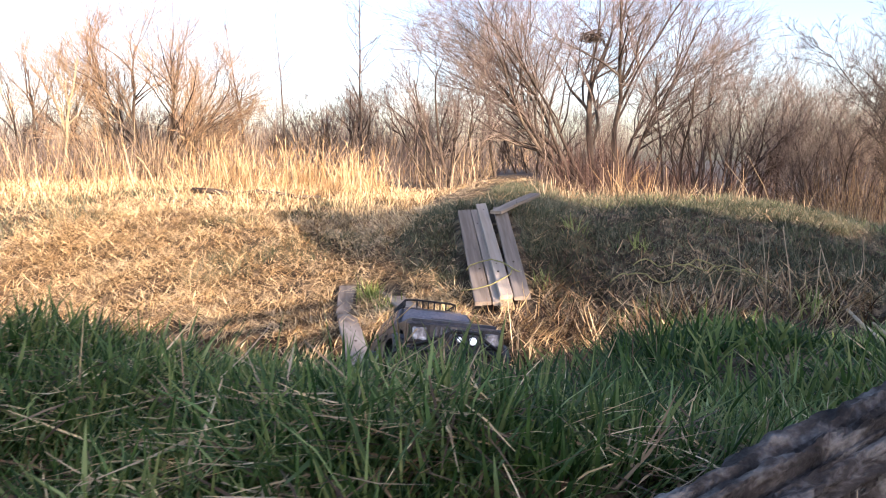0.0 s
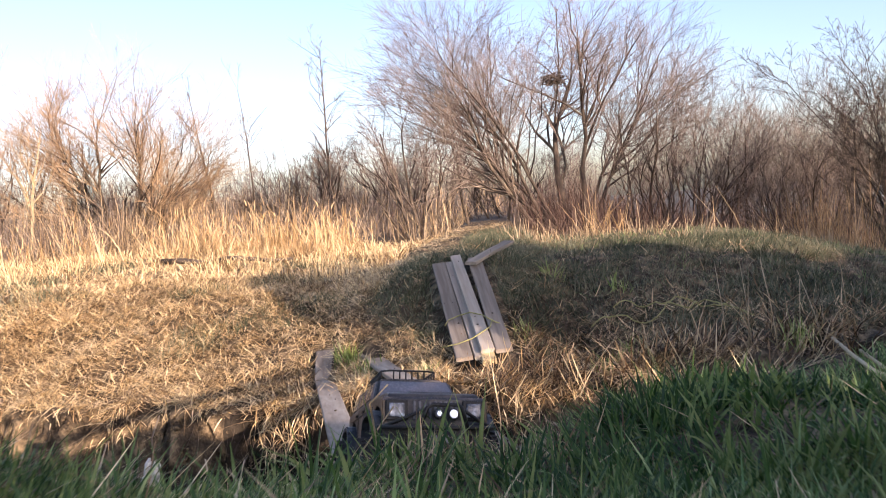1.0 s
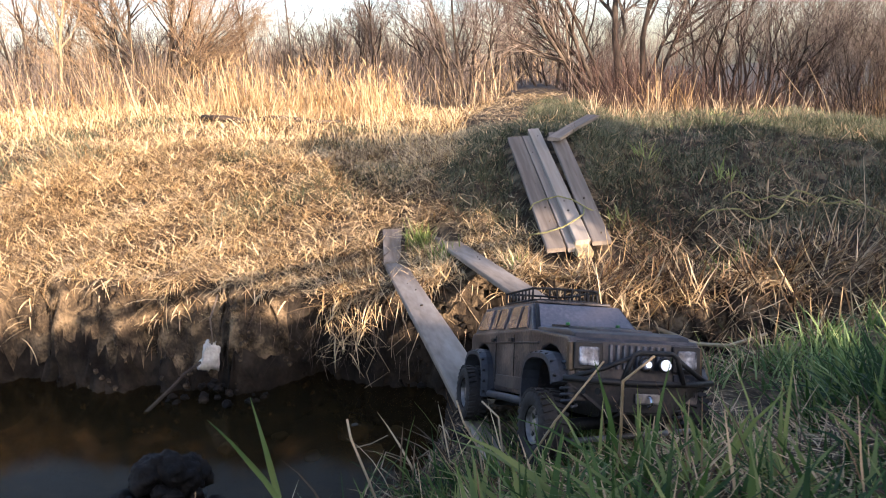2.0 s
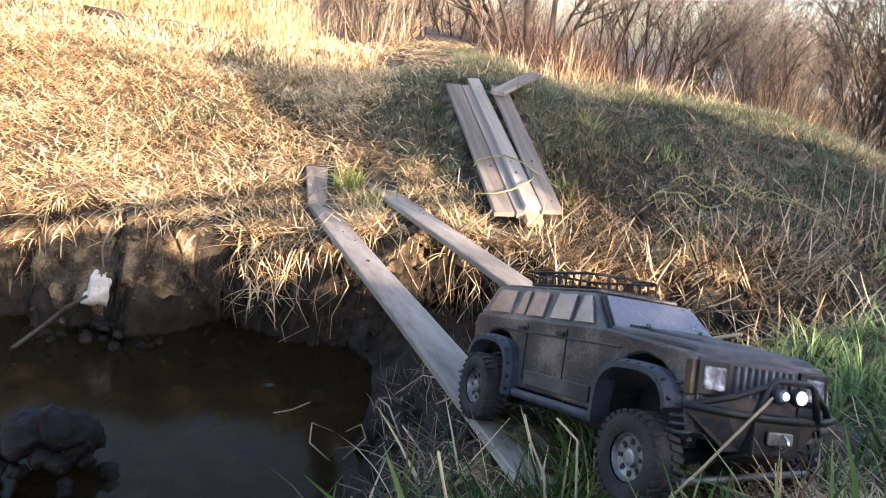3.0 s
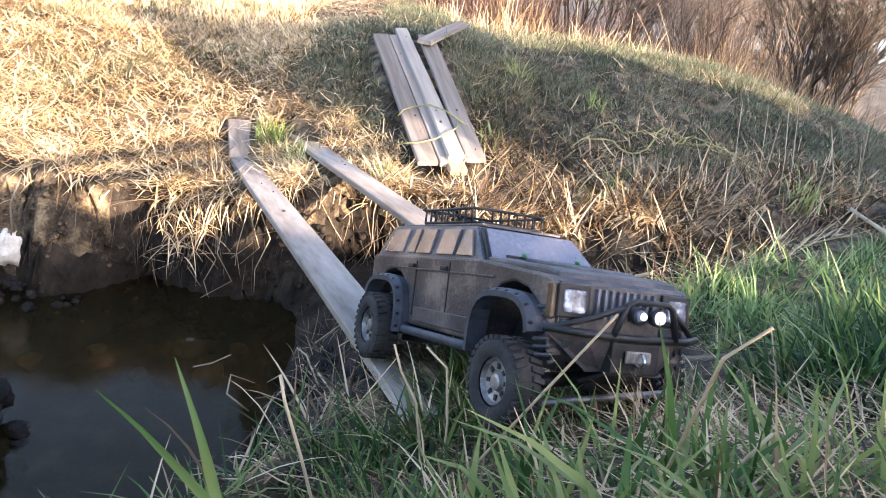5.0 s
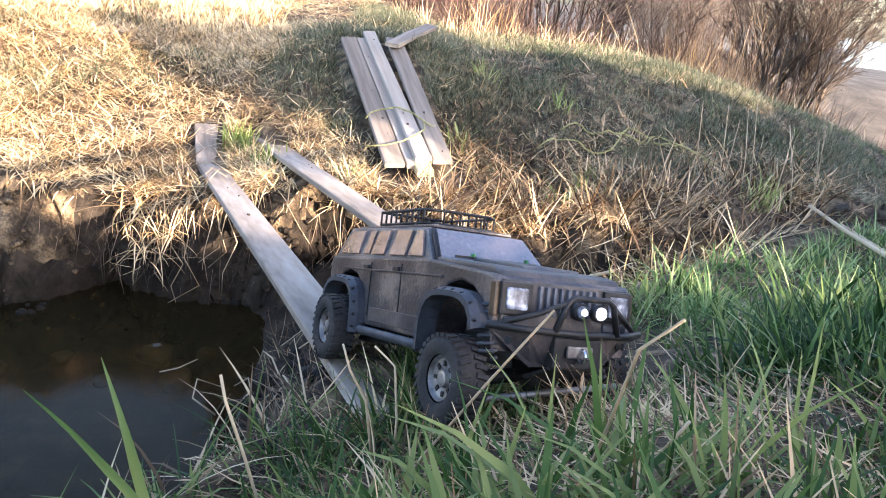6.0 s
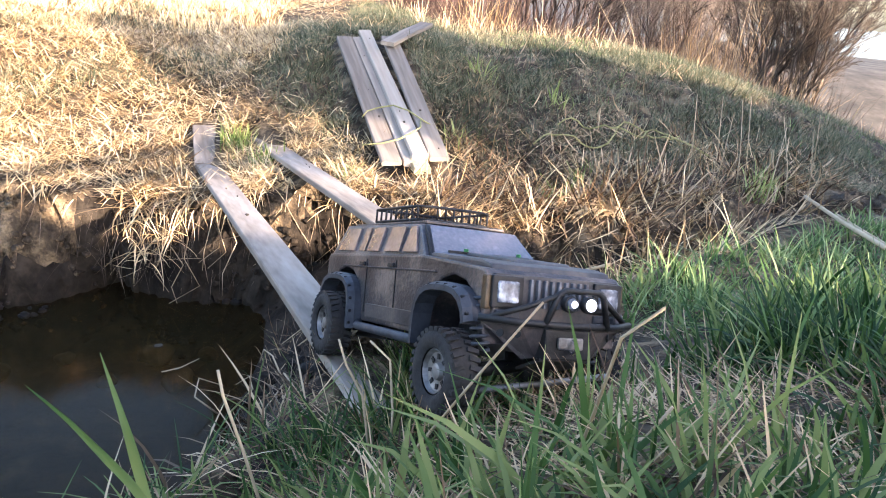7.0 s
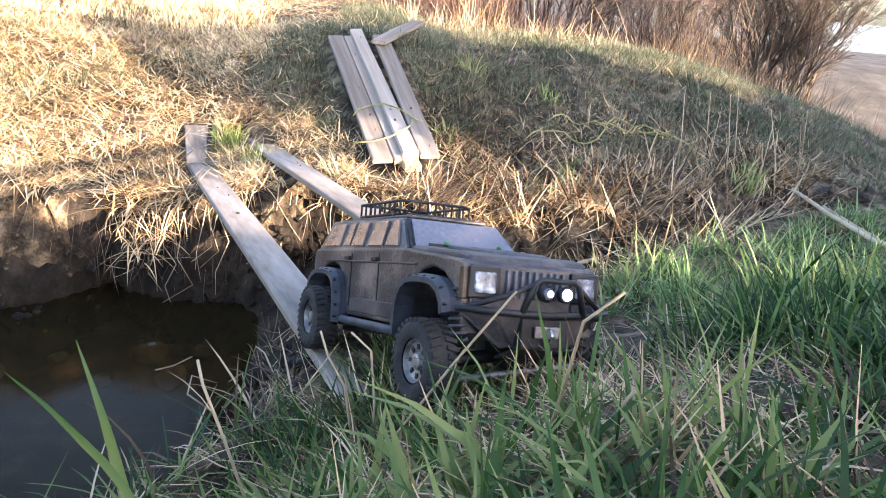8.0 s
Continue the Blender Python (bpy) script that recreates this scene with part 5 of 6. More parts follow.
tufts("grass", 400, (0.42, 1.35, -0.02, 0.32), lambda x, y: 1.0 * ~near_line(x, y, (0.45, -0.33), (0.92, 0.068), 0.06), 13, 0.03, (0.045, 0.105), (0.003, 0.006), M_GREEN, "fresh grass filling the shoulder of the near bank", "grass")
tufts("grass", 90, (0.42, 1.35, -0.02, 0.32), lambda x, y: patch(x, y, 8) * ~near_line(x, y, (0.45, -0.33), (0.92, 0.068), 0.06), 13, 0.03, (0.045, 0.10), (0.003, 0.006), M_TUFT, "brighter tufts on the shoulder of the near bank", "grass")
# yellower grass, its lighter tone also standing in for grazing sun
tufts("grass", 130, (0.75, 1.9, 1.3, 2.3), near_bank, 13, 0.03, (0.06, 0.14), (0.003, 0.006), M_TUFT, "yellower grass where the near bank meets the slope, brightened for grazing sun", "grass")
xy = scatter(1700, 0.0, 1.6, 0.3, 2.0, lambda x, y: near_bank(x, y) * (1 - 0.88 * sm((x - 0.46) / 0.2)))
n = len(xy)
blades("dead_grass", on_ground(xy), uni(n, 0.03, 0.12), uni(n, 0.0014, 0.0032), uni(n, 0.3, 1.6), uni(n, -0.2, 0.8), uni(n, 0, 6.28), M_RUSSET, "dead blades standing among the green grass", "grass", 2)
xy = scatter(15000, -1.4, 2.4, -1.0, 2.4, lambda x, y: near_bank(x, y) * (1 - 0.4 * shade_deep(x, y)))
n = len(xy)
blades("grass", on_ground(xy), uni(n, 0.03, 0.09), uni(n, 0.002, 0.0045), uni(n, 0.0, 1.1), uni(n, 0.2, 1.4), uni(n, 0, 6.28), M_GREEN, "short undergrass of the near bank", "grass", 2)
def crown(x, y):
    log_side = near_line(x, y, (0.45, -0.33), (0.92, 0.068), 0.05) | near_line(x, y, (0.50, -0.40), (0.9, -0.06), 0.055)
    return (0.65 + 0.35 * patch(x, y, 9)) * ~log_side


tufts("tall_grass", 2000, (-0.7, 1.3, -0.62, 0.12), crown, 14, 0.028, (0.03, 0.085), (0.0018, 0.004), M_GREEN, "dense green grass on the crown of the near bank", "grass", tilt=(0.1, 1.1))
tufts("tall_grass", 900, (-0.7, 1.3, -0.62, 0.1), lambda x, y: crown(x, y) * (0.1 + 0.9 * (patch(x + 1, y, 8) > 0.5)), 14, 0.025, (0.03, 0.09), (0.002, 0.0045), M_TUFT, "fresh bright tufts on the crown of the near bank", "grass", tilt=(0.1, 1.1))
tufts("tall_grass", 1100, (0.0, 1.1, -0.45, -0.04), crown, 14, 0.03, (0.025, 0.075), (0.0018, 0.004), M_TUFT, "fresh low tufts on the crown of the near bank", "grass", tilt=(0.2, 1.3))
xy = scatter(26000, -0.4, 0.9, -0.50, 0.06, crown)
n = len(xy)
blades("grass", on_ground(xy, 0.004), uni(n, 0.02, 0.055), uni(n, 0.0018, 0.0036), uni(n, 0.0, 1.0), uni(n, 0.0, 0.8), uni(n, 0, 6.28), M_GREEN, "short undergrass on the crown of the bank", "grass", 2)
xy = scatter(3000, -0.7, 1.5, -0.40, 0.02, crown)
n = len(xy)
blades("dead_grass", on_ground(xy, -0.018), uni(n, 0.03, 0.10), uni(n, 0.001, 0.0024), uni(n, 1.15, 1.7), uni(n, -0.2, 0.6), uni(n, 0, 6.28), M_STRAW, "dead blades lying among the green grass", "grass", 2)
xy = scatter(800, -0.1, 0.8, -0.42, 0.1, lambda x, y: 1.0 * (patch(x + 2, y + 1, 7) > 0.55))
n = len(xy)
blades("straw_litter", on_ground(xy, -0.02), uni(n, 0.03, 0.11), uni(n, 0.0014, 0.003), uni(n, 1.25, 1.75), uni(n, -0.4, 0.4), uni(n, 0, 6.28), M_OLDSTRAW, "patches of dead straw lying on the crown of the bank", "straw", 2)
xy = scatter(26000, -5.5, 7.0, -6.0, 3.2, lambda x, y: (y < near_lip(x)) * ((x < -1.3) | (x > 2.3) | (y < -0.9)))
n = len(xy)
blades("grass", on_ground(xy), uni(n, 0.05, 0.13), uni(n, 0.005, 0.012), uni(n, 0.0, 0.55), uni(n, 0.15, 1.3), uni(n, 0, 6.28), M_GREEN, "green grass on the bank behind", "grass", 2)
xy = scatter(16000, -1.4, 2.4, -1.0, 2.4, lambda x, y: (y < near_lip(x) + 0.1) * (0.55 - 0.45 * sm((x - 0.46) / 0.2) * sm((y - 0.1) / 0.3)))
n = len(xy)
blades("straw_litter", on_ground(xy, -0.012), uni(n, 0.02, 0.09), uni(n, 0.0012, 0.003), uni(n, 1.2, 1.75), uni(n, -0.4, 0.4), uni(n, 0, 6.28), M_RUSSET, "dead straw lying among the green grass", "straw", 2)


xy = scatter(1100, 0.28, 0.64, 0.4, 1.0, lambda x, y: np.clip(1.3 - np.hypot((x - 0.45) / 0.16, (y - 0.70) / 0.27), 0, 1))
n = len(xy)
blades("straw_mat", on_ground(xy, -0.01), uni(n, 0.03, 0.10), uni(n, 0.0014, 0.003), uni(n, 1.25, 1.75), uni(n, -0.5, 0.4), uni(n, 0, 6.28), M_RUSSET, "trodden dead grass on the near bank", "straw", 2)


def trail(x, y):
    """Bare trodden path beyond the stack of boards."""
    return np.abs(x - np.interp(y, [4.6, 5.2, 6.5, 9, 12], [0.1, 0.0, -0.1, 0.25, 0.4])) < np.interp(y, [4.6, 5.4, 9], [0, 0.22, 0.4])


def on_boards(x, y):
    return (near_line(x, y, (0.5, 1.28), (-0.22, 3.09), 0.055) | near_line(x, y, (0.115, 1.03), (-0.405, 2.93), 0.075) | near_line(x, y, (-0.4, 2.9), (-0.455, 3.2), 0.075)
            | near_line(x, y, (0.275, 2.71), (0.105, 3.87), 0.07) | near_line(x, y, (0.45, 2.72), (0.31, 3.85), 0.09) | near_line(x, y, (0.36, 2.72), (0.2, 3.85), 0.09))


def far_bank(x, y):
    return (y > far_lip(x) - 0.02) & ~trail(x, y) & ~on_boards(x, y)


def lay(name, count, area, keep, length, width, tilt, bend, mat, label, category, sink=0.0, toward=None):
    xy = scatter(count, *area, keep)
    n = len(xy)
    if not n:
        return
    clump = 9 * patch(xy[:, 0], xy[:, 1], 7) + 5 * patch(xy[:, 0] + 4, xy[:, 1], 17)
    head = clump + rng.normal(0, 2.2, n) if toward is None else toward + 0.35 * (clump - 5) + rng.normal(0, 0.7, n)
    vary = 0.5 + 1.0 * patch(xy[:, 0] + 7, xy[:, 1], 1.9) * patch(xy[:, 0], xy[:, 1] + 3, 4.3) + 0.35 * patch(xy[:, 0], xy[:, 1], 9)
    grow_far = np.clip(np.hypot(xy[:, 0], xy[:, 1]) / 4, 1, 4)
    blades(name, on_ground(xy, sink), uni(n, *length) * vary, uni(n, *width) * grow_far, uni(n, *tilt), uni(n, *bend), head, mat, label, category, 2)


def green_zone(x, y):
    """Where short grass takes over from straw, beside the stack of boards."""
    return sm((x + 0.32 + 0.06 * np.sin(y * 9)) / 0.16) * sm((y - 2.95 + 0.1 * np.sin(x * 11)) / 0.3)


LIT = "matted dry yellow grass covering the far bank"
lay("dry_grass", 40000, (-2.6, 0.6, 2.5, 5.0), lambda x, y: far_bank(x, y) * np.clip(1.0 - 0.8 * x, 0.15, 1) * (1 - 0.94 * green_zone(x, y)), (0.03, 0.12), (0.0025, 0.0062), (1.05, 1.75), (-0.6, 0.5), M_STRAW, LIT, "grass")
lay("old_grass", 5000, (-2.6, 0.6, 2.5, 5.0), lambda x, y: far_bank(x, y) * np.clip(1.0 - 0.8 * x, 0.15, 1) * (1 - 0.9 * green_zone(x, y)), (0.03, 0.1), (0.003, 0.006), (1.1, 1.8), (-0.4, 0.4), M_OLDSTRAW, "older brown grass under the dry yellow mat", "grass")
xy = scatter(26000, -2.6, 0.5, 2.5, 5.0, lambda x, y: far_bank(x, y) * (0.12 + 0.88 * (patch(x, y, 8) > 0.42)) * (1 - 0.92 * green_zone(x, y)))
n = len(xy)
blades("straw_tangle", on_ground(xy, -0.022), uni(n, 0.025, 0.11), uni(n, 0.002, 0.0056), uni(n, 1.1, 2.0), uni(n, -0.7, 0.6), uni(n, 0, 6.28), M_STRAW, "tangled broken straw on the sunny bank", "straw", 2)
tufts("dry_grass", 420, (-2.4, 0.5, 2.55, 5.0), lambda x, y: far_bank(x, y) * (0.05 + 0.95 * (patch(x, y, 4.4) > 0.5)) * (1 - 0.95 * green_zone(x, y)), 13, 0.03, (0.05, 0.15), (0.003, 0.006), M_STRAW, "tufts of bent dry grass on the sunny bank", "grass", tilt=(0.4, 1.6), bend=(0.2, 1.2))
lay("dry_grass", 36000, (-7.0, 0.3, 4.5, 9.0), lambda x, y: far_bank(x, y) * (1 - 0.94 * green_zone(x, y)), (0.05, 0.15), (0.003, 0.005), (0.6, 1.6), (-0.3, 0.7), M_STRAW, LIT, "grass")
tufts("dry_grass", 220, (-6.0, 0.1, 4.8, 8.0), lambda x, y: far_bank(x, y) * (patch(x, y, 2.2) > 0.5), 18, 0.07, (0.06, 0.2), (0.005, 0.009), M_STRAW, "standing tufts of dry grass on the bank", "grass", tilt=(0.0, 0.7), bend=(0.1, 0.8))
lay("dry_grass", 9000, (-6.0, -2.5, 2.75, 4.6), lambda x, y: far_bank(x, y) * 1.0, (0.05, 0.15), (0.003, 0.005), (0.6, 1.6), (-0.3, 0.7), M_STRAW, LIT, "grass")
# straw colour taken darker than M_STRAW here to carry the slope's shade
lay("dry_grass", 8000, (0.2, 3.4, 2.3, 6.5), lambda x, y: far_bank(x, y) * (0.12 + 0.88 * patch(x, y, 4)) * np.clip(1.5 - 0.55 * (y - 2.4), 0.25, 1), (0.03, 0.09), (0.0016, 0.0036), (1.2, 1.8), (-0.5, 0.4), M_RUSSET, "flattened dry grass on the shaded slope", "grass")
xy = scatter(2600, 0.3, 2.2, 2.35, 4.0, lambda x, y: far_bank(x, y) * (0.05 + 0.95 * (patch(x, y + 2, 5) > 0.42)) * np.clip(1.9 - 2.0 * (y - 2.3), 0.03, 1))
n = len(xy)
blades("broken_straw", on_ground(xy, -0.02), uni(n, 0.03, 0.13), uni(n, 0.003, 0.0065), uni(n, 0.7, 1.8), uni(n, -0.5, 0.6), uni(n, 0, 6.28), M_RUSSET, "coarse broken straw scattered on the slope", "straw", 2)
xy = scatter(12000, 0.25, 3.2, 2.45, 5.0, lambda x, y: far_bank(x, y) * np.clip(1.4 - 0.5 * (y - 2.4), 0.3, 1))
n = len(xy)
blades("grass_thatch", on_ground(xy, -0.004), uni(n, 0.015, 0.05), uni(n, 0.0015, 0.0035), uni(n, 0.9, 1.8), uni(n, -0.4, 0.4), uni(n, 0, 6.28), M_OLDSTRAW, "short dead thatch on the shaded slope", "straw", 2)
tufts("short_grass", 3000, (-0.4, 0.7, 2.95, 6.2), lambda x, y: far_bank(x, y) * green_zone(x, y), 12, 0.04, (0.025, 0.075), (0.0025, 0.0045), M_OLIVE, "short green grass beside the stack of boards", "grass")
tufts("short_grass", 4600, (0.0, 4.2, 2.6, 7.5), lambda x, y: far_bank(x, y) * (0.5 + 0.5 * patch(x + 5, y, 3)), 12, 0.04, (0.03, 0.10), (0.0025, 0.0045), M_OLIVE, "short patchy grass on the shaded slope", "grass")
tufts("short_grass", 2400, (0.35, 3.2, 2.8, 4.8), lambda x, y: far_bank(x, y) * (patch(x + 1, y, 3.3) > 0.45), 11, 0.04, (0.03, 0.085), (0.0025, 0.0045), M_OLIVE, "green patches on the shaded slope", "grass")
tufts("short_grass", 1500, (0.4, 2.6, 2.75, 4.6), lambda x, y: 1.0 * far_bank(x, y), 11, 0.045, (0.03, 0.07), (0.0025, 0.0045), M_OLIVE, "thin short grass on the shaded slope", "grass")
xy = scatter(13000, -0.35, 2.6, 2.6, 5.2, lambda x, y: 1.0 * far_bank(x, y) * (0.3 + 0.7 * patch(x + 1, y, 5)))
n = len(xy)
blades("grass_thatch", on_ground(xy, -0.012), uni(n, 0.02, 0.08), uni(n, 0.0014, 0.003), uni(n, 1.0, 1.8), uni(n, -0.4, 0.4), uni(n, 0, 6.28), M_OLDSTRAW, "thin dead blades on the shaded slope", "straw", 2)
tufts("dry_grass", 90, (0.35, 1.9, 2.2, 3.2), lambda x, y: far_bank(x, y) * (0.05 + 0.95 * (patch(x + 3, y, 6) > 0.5)), 14, 0.03, (0.06, 0.17), (0.003, 0.006), M_STRAW, "bent dry tufts along the edge of the shaded slope", "grass", tilt=(0.3, 1.5), bend=(0.3, 1.4))
tufts("grass", 60, (0.14, 0.27, 0.9, 1.14), lambda x, y: 1.0 * (x - 0.134 > -0.27 * (y - 0.965) + 0.02), 9, 0.02, (0.06, 0.13), (0.0025, 0.005), M_GREEN, "grass growing up beside the end of the plank", "grass")
tufts("grass", 34, (0.0, 0.26, 0.84, 0.96), lambda x, y: np.ones_like(x), 9, 0.02, (0.07, 0.15), (0.003, 0.006), M_GREEN, "grass growing up before the end of the plank", "grass")
tufts("dead_grass", 16, (0.0, 0.26, 0.86, 0.98), lambda x, y: np.ones_like(x), 6, 0.02, (0.06, 0.13), (0.002, 0.004), M_STRAW, "dead blades before the end of the plank", "grass")
tufts("grass", 60, (-0.05, 0.3, 0.72, 1.0), lambda x, y: 1.0 * (y < near_lip(x) - 0.05), 10, 0.02, (0.04, 0.10), (0.003, 0.005), M_GREEN, "grass round the end of the plank", "grass")
tufts("short_grass", 160, (0.9, 5.0, 3.3, 7.0), lambda x, y: far_bank(x, y) * (0.2 + 0.8 * patch(x, y, 2)), 12, 0.05, (0.04, 0.10), (0.003, 0.005), M_TUFT, "greener grass along the crest of the slope", "grass")
tufts("short_grass", 130, (0.7, 3.6, 4.1, 6.0), lambda x, y: far_bank(x, y) * (0.3 + 0.7 * patch(x, y, 3)), 12, 0.05, (0.03, 0.08), (0.003, 0.005), M_TUFT, "sunlit green grass along the crest of the slope", "grass")
lay("short_grass", 4000, (-3.0, 0.5, 2.7, 6.0), lambda x, y: far_bank(x, y) * (patch(x + 2, y, 3) > 0.72), (0.04, 0.11), (0.0025, 0.004), (0.1, 0.9), (0.1, 1.0), M_OLIVE, "sparse new grass among the straw", "grass")
lay("straw_litter", 1600, (-0.7, 1.0, 4.8, 9.0), lambda x, y: 1.0 * trail(x, y), (0.05, 0.15), (0.003, 0.004), (1.2, 1.7), (-0.2, 0.3), M_STRAW, "straw trodden into the bare path", "straw", -0.01)

# straw hanging in bunches over the lip of the far bank
c = uni(62, -2.6, 1.9)
c = c[~on_boards(c, far_lip(c))]
k = rng.integers(0, len(c), 2700)
x = c[k] + rng.normal(0, 0.03, 2700)
n = len(x)
y = far_lip(x) + uni(n, -0.08, 0.06)
size = rng.uniform(0.4, 1.2, len(c))[k]
xy = np.stack([x, y], 1)
blades("hanging_straw", on_ground(xy, -0.012), uni(n, 0.06, 0.19) * size, uni(n, 0.003, 0.0065), uni(n, 0.8, 2.1), uni(n, 0.1, 1.6), rng.normal(-1.57, 0.95, n), M_STRAW, "bunches of dry straw hanging over the edge of the bank", "straw")
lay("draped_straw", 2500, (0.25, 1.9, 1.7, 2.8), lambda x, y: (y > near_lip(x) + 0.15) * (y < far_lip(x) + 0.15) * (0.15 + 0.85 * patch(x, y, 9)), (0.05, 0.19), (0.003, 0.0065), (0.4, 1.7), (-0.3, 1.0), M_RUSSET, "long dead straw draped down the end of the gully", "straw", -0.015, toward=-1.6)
xy = scatter(1000, 0.3, 1.45, 1.7, 2.65, lambda x, y: (y > near_lip(x) + 0.12) * (0.1 + 0.9 * (patch(x, y, 8) > 0.5)) * ~on_boards(x, y))
n = len(xy)
blades("coarse_straw", on_ground(xy, -0.02), uni(n, 0.06, 0.2), uni(n, 0.003, 0.006), uni(n, 0.5, 1.8), uni(n, -0.5, 0.7), uni(n, 0, 6.28), M_STRAW, "coarse bright straw tangled at the end of the gully", "straw")
for count, mat, label in ((900, M_ROOT, "tangle of fine roots in the torn earth"), (420, M_RUSSET, "dead straw caught in the torn earth")):
    xy = scatter(count, -0.32, 0.26, 1.05, 2.2, lambda x, y: 1.0 * (height(x, y) > -0.49) * (y > near_lip(x) - 0.02))
    n = len(xy)
    blades("root_tangle", on_ground(xy, -0.012), uni(n, 0.03, 0.13), uni(n, 0.0014, 0.0032), uni(n, 0.3, 2.0), uni(n, -1.2, 1.6), uni(n, 0, 6.28), mat, label, "roots")
x = uni(550, -1.0, 0.3)
n = len(x)
y = far_lip(x) - uni(n, 0.03, 0.10)
blades("fine_roots", np.stack([x, y, uni(n, -0.38, -0.16)], 1), uni(n, 0.05, 0.16), uni(n, 0.0012, 0.0025), uni(n, 2.1, 3.0), uni(n, -0.5, 0.7), rng.normal(-1.57, 0.9, n), M_ROOT, "fine dark roots on the face of the bank", "roots")

# straw filling the strip of bank between and beside the planks
xy = scatter(1500, -0.62, 0.22, 2.46, 3.0, lambda x, y: (y > far_lip(x) - 0.1) * ~near_line(x, y, (0.5, 1.28), (-0.22, 3.09), 0.05) * ~near_line(x, y, (0.115, 1.03), (-0.405, 2.93), 0.05) * 1.0)
n = len(xy)
blades("straw_tangle", on_ground(xy, -0.015), uni(n, 0.03, 0.11), uni(n, 0.002, 0.0055), uni(n, 0.6, 2.0), uni(n, -0.6, 0.9), uni(n, 0, 6.28), M_STRAW, "tangled straw between the planks", "straw")

# dead and green blades hanging over the brink of the near bank
for count, mat, label, what in ((650, M_OLDSTRAW, "dead grass hanging over the brink of the near bank", "dead_grass"), (700, M_GREEN, "green blades hanging over the brink of the near bank", "grass")):
    x = uni(count, -1.2, 0.75)
    x = x[~on_boards(x, near_lip(x))]
    n = len(x)
    y = near_lip(x) + uni(n, -0.08, 0.10)
    blades(what, on_ground(np.stack([x, y], 1), 0.0), uni(n, 0.05, 0.16), uni(n, 0.002, 0.0045), uni(n, 0.3, 1.7), uni(n, 0.1, 1.3), rng.normal(1.57, 1.0, n), mat, label, "grass")

# one green tuft between the planks, others on the slope
for k, (x, y, num, size) in enumerate([(-0.30, 3.0, 90, 0.13), (-0.19, 2.82, 50, 0.10), (0.72, 3.55, 26, 0.12), (0.86, 2.62, 40, 0.12), (1.0, 2.72, 30, 0.1), (1.62, 2.55, 45, 0.16), (1.05, 3.3, 30, 0.1), (0.12, 2.66, 30, 0.08), (0.55, 3.0, 24, 0.09)]):
    base = np.stack([x + rng.normal(0, 0.03, num), y + rng.normal(0, 0.03, num)], 1)
    ob = blades("grass_tuft", on_ground(base), uni(num, 0.5 * size, 1.1 * size), uni(num, 0.004, 0.007), uni(num, 0, 0.5), uni(num, 0.1, 0.9), uni(num, 0, 6.28), M_FRESH, "bright green grass tuft in dry straw", "grass")

# reeds in clumps with feathery heads behind the left bank
def reed_clumps(count, area, keep, per, radius, length, label):
    c = scatter(count, *area, keep)
    m = len(c)
    size = rng.uniform(0.35, 1.15, m)
    way, lean = uni(m, 0, 6.28), uni(m, 0, 0.25)
    k = np.repeat(np.arange(m), per)
    k = k[rng.uniform(0, 1, len(k)) < 0.3 + 0.7 * size[k]]
    n = len(k)
    xy = c[k] + rng.normal(0, radius, (n, 2))
    long = uni(n, *length) * size[k]
    tilt, bend = np.abs(lean[k] + rng.normal(0, 0.48, n)), rng.normal(0.25, 0.6, n)
    head = way[k] + rng.normal(0, 0.8, n)
    base = on_ground(xy)
    blades("reeds", base, long, uni(n, 0.005, 0.010), tilt, bend, head, M_REED, label, "reeds")
    top = rng.uniform(0, 1, n) < 0.7
    end = base.copy()
    reach = tilt + 0.5 * bend
    end[:, 0] += np.sin(reach) * long * np.cos(head) * 0.9
    end[:, 1] += np.sin(reach) * long * np.sin(head) * 0.9
    end[:, 2] += np.cos(reach) * long * 0.88
    end = end[top]
    n = len(end)
    blades("reed_heads", end, uni(n, 0.06, 0.16), uni(n, 0.005, 0.013), uni(n, 0.0, 0.5), uni(n, 0.3, 1.2), uni(n, 0, 6.28), M_REED, "feathery dry seed heads of the reeds", "reeds")


reed_clumps(40, (-3.4, -1.2, 6.4, 8.4), lambda x, y: 0.1 + 0.9 * (patch(x, y, 2.1) > 0.45), 40, 0.14, (0.12, 0.66), "clumps of tall dry golden reeds behind the bank")
reed_clumps(26, (-8.0, -3.4, 6.5, 10.5), lambda x, y: 0.1 + 0.9 * patch(x, y, 1.3), 16, 0.15, (0.12, 0.42), "scattered clumps of low dry reeds behind the bank")
lay("undergrowth", 1500, (-10.0, -2.6, 8.6, 12.5), lambda x, y: 1.0 * (patch(x, y, 1.7) > 0.5), (0.2, 1.1), (0.0015, 0.003), (0.0, 1.2), (-0.5, 0.8), M_OLDSTRAW, "tan dry stems and brush behind the reeds", "brush")
tufts("dry_grass", 240, (0.5, 4.2, 4.6, 7.2), lambda x, y: far_bank(x, y) * (0.1 + 0.9 * patch(x, y, 2.6)), 9, 0.05, (0.07, 0.22), (0.003, 0.006), M_OLDSTRAW, "dry tufts along the crest of the slope", "grass", tilt=(0.0, 0.8), bend=(0.0, 0.8))

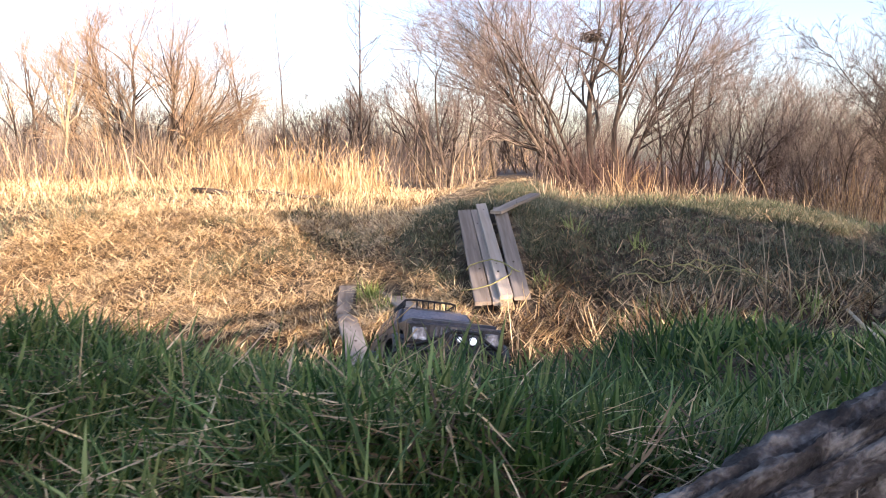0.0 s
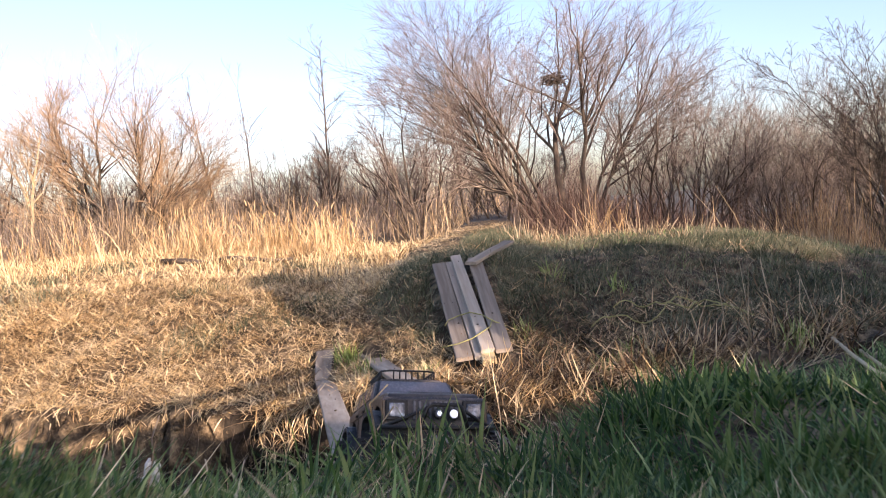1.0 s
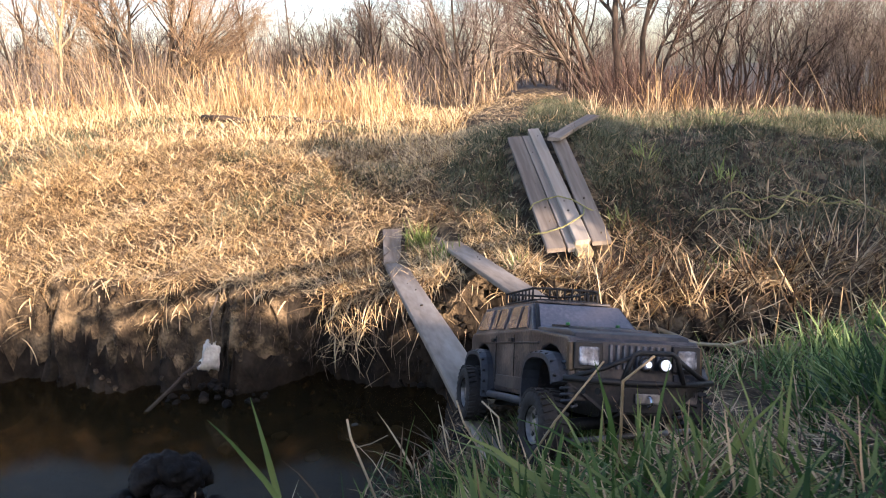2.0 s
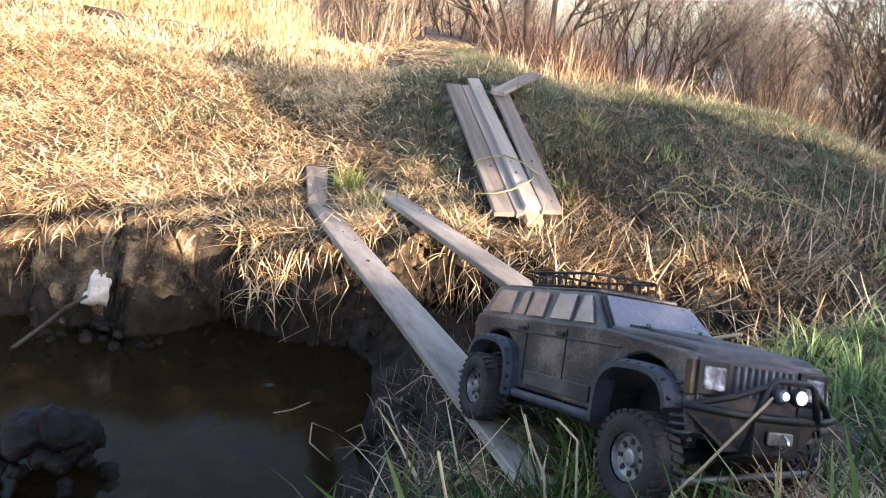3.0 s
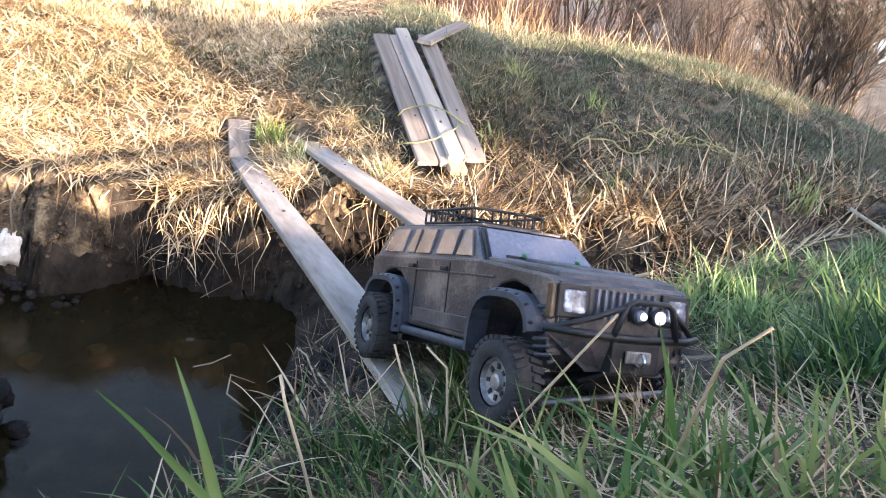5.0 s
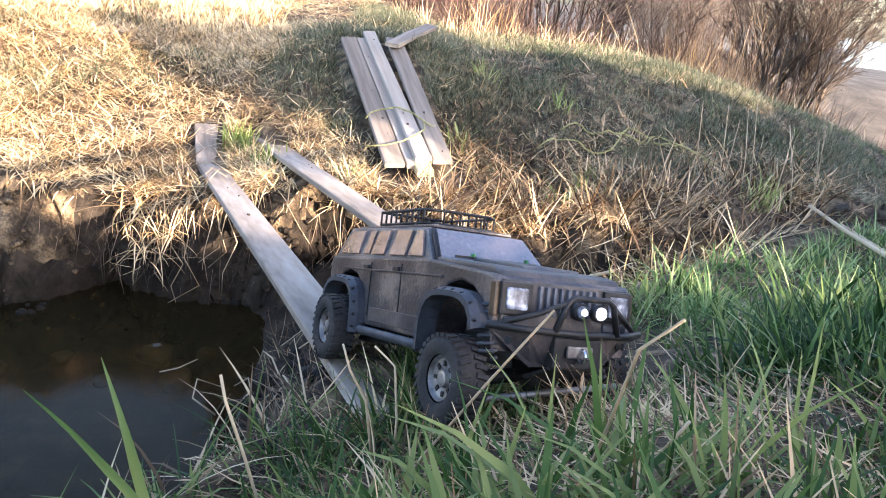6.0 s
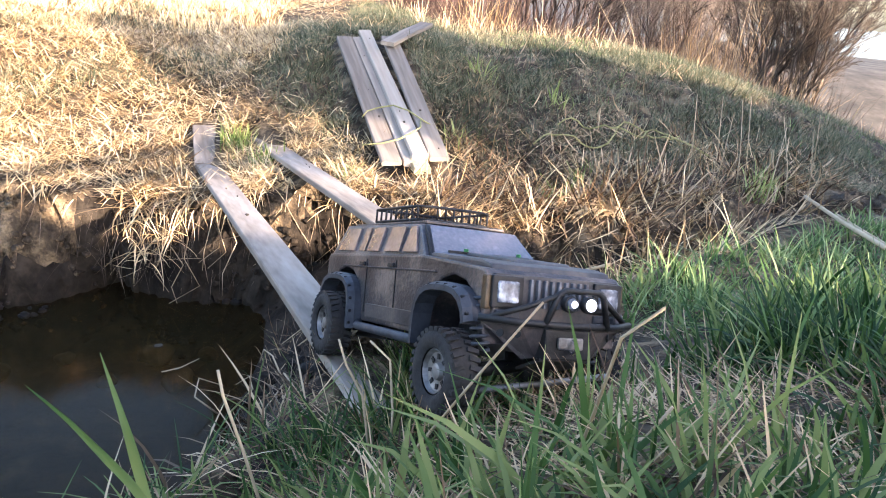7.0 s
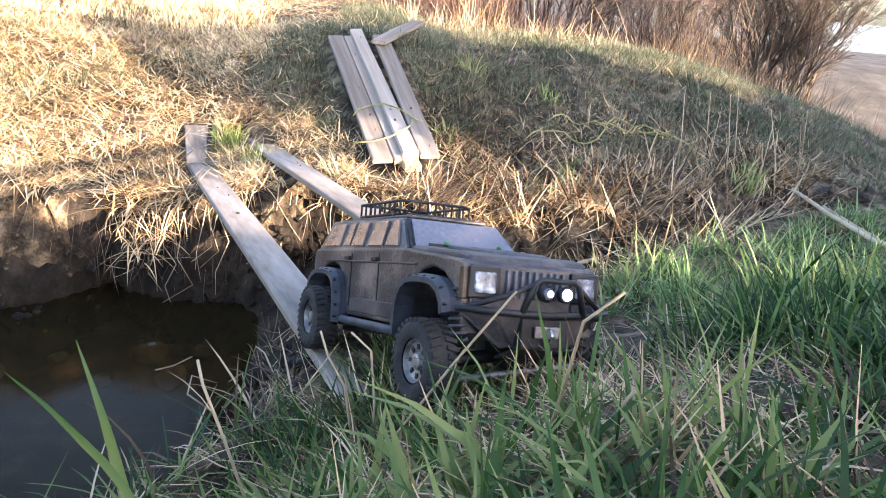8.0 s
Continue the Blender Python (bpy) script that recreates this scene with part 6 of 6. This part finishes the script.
# undergrowth between the shrubs, and the far scrub
lay("undergrowth", 5200, (0.9, 7.0, 8.0, 13.5), lambda x, y: (0.15 + 0.85 * patch(x, y, 1.5)) * (x < 0.6 * y), (0.4, 1.2), (0.0011, 0.0022), (0.0, 1.5), (-0.6, 0.9), M_REDTWIG, "tangled reddish bramble and twig undergrowth", "brush")
lay("undergrowth", 260, (1.5, 5.2, 7.6, 10.0), lambda x, y: (patch(x, y, 2.2) > 0.6) * (x < 0.6 * y), (0.2, 0.6), (0.003, 0.004), (0.0, 0.6), (0.0, 0.7), M_REED, "tan dry stems among the brambles", "brush")
lay("undergrowth", 2600, (-10.0, 0.6, 9.2, 13.5), lambda x, y: (0.05 + 0.95 * (patch(x + 2, y, 1.3) > 0.5)) * ~trail(x, y), (0.2, 0.8), (0.002, 0.0032), (0.0, 1.1), (-0.3, 0.7), M_OLDSTRAW, "tan dry stems in the brush", "brush")
lay("undergrowth", 3600, (-9.0, 0.9, 9.5, 14.5), lambda x, y: (0.05 + 0.95 * (patch(x, y, 1.5) > 0.5)) * ~trail(x, y), (0.2, 0.9), (0.002, 0.0035), (0.0, 1.0), (-0.3, 0.7), M_TWIG, "tangled brown twig undergrowth", "brush")
lay("far_scrub", 12000, (-22.0, 3.0, 14.0, 28.0), lambda x, y: (0.2 + 0.8 * patch(x, y, 0.6)), (0.5, 1.9), (0.002, 0.004), (0.0, 0.8), (-0.2, 0.6), M_TWIG, "far brown scrub and brush", "brush")
lay("far_scrub", 5000, (-30.0, 2.0, 18.0, 40.0), lambda x, y: (0.2 + 0.8 * patch(x, y, 0.4)), (0.5, 1.5), (0.004, 0.007), (0.0, 0.6), (-0.2, 0.6), M_REED, "far tan dry brush", "brush")
lay("far_scrub", 5000, (1.0, 26.0, 13.0, 26.0), lambda x, y: (0.2 + 0.8 * patch(x, y, 0.6)) * (x < 0.56 * y), (0.3, 0.9), (0.003, 0.006), (0.0, 0.8), (-0.3, 0.7), M_REDTWIG, "far dark thicket of bare twigs", "brush")
tufts("undergrowth", 70, (4.75, 5.95, 7.7, 8.6), lambda x, y: np.ones_like(x), 18, 0.12, (0.25, 0.95), (0.003, 0.006), M_BARK, "dense dark twigs at the foot of the shrub", "brush", tilt=(0.0, 0.7), bend=(-0.2, 0.6))
lay("undergrowth", 2400, (3.6, 15.0, 7.5, 16.0), lambda x, y: (0.15 + 0.85 * patch(x, y, 1.1)) * (x > 0.5 * y), (0.2, 0.6), (0.0011, 0.0024), (0.0, 1.4), (-0.8, 0.9), M_TWIG, "low brown brush on the falling ground", "brush")
for k, (x, y, hgt) in enumerate([(4.5, 9.9, 2.0), (5.2, 10.3, 2.2), (4.9, 11.4, 2.3), (5.9, 11.2, 2.2)]):
    bare_tree("willow_shrub", x, y, [(0, 0.1, 0, hgt, 0.025), (0.25, 0.45, 0, hgt * 0.9, 0.02), (-0.25, -0.4, 0, hgt * 0.9, 0.02), (0.1, 0.8, 0.2, hgt * 0.8, 0.018), (-0.1, -0.8, 0.1, hgt * 0.8, 0.018), (0.05, -0.1, 0.3, hgt, 0.02)], 150 + k, spread=0.6, up=0.02, kids=(10, 7, 4), label="bare tan shrub on the falling ground", group="bare shrubs", thin=0.75)
lay("undergrowth", 1700, (4.0, 10.0, 8.4, 13.0), lambda x, y: (0.2 + 0.8 * patch(x, y, 1.3)) * (x > 0.42 * y) * (x < 0.64 * y), (0.5, 1.4), (0.001, 0.0022), (0.0, 1.2), (-0.8, 0.8), M_REDTWIG, "tall brown brush beside the dark shrub", "brush")
lay("undergrowth", 1500, (3.6, 8.5, 7.6, 11.0), lambda x, y: (0.1 + 0.9 * (patch(x, y, 1.9) > 0.5)) * (x > 0.4 * y) * (x < 0.68 * y), (0.3, 0.9), (0.0012, 0.0024), (0.0, 0.7), (-0.3, 0.6), M_REED, "tan dry stems in front of the brush", "brush")
lay("far_scrub", 2600, (7.0, 26.0, 13.0, 40.0), lambda x, y: (0.2 + 0.8 * patch(x, y, 0.5)) * (x > 0.48 * y), (0.4, 1.1), (0.002, 0.004), (0.0, 1.0), (-0.4, 0.7), M_TWIG, "brown brush on the low ground beyond the slope", "brush")
lay("undergrowth", 3600, (5.0, 16.0, 8.5, 24.0), lambda x, y: (0.2 + 0.8 * patch(x, y, 1.0)) * (x > 0.5 * y) * (x < 0.8 * y), (0.3, 0.8), (0.0014, 0.003), (0.0, 1.3), (-0.6, 0.8), M_REDTWIG, "low reddish brush on the falling ground", "brush")
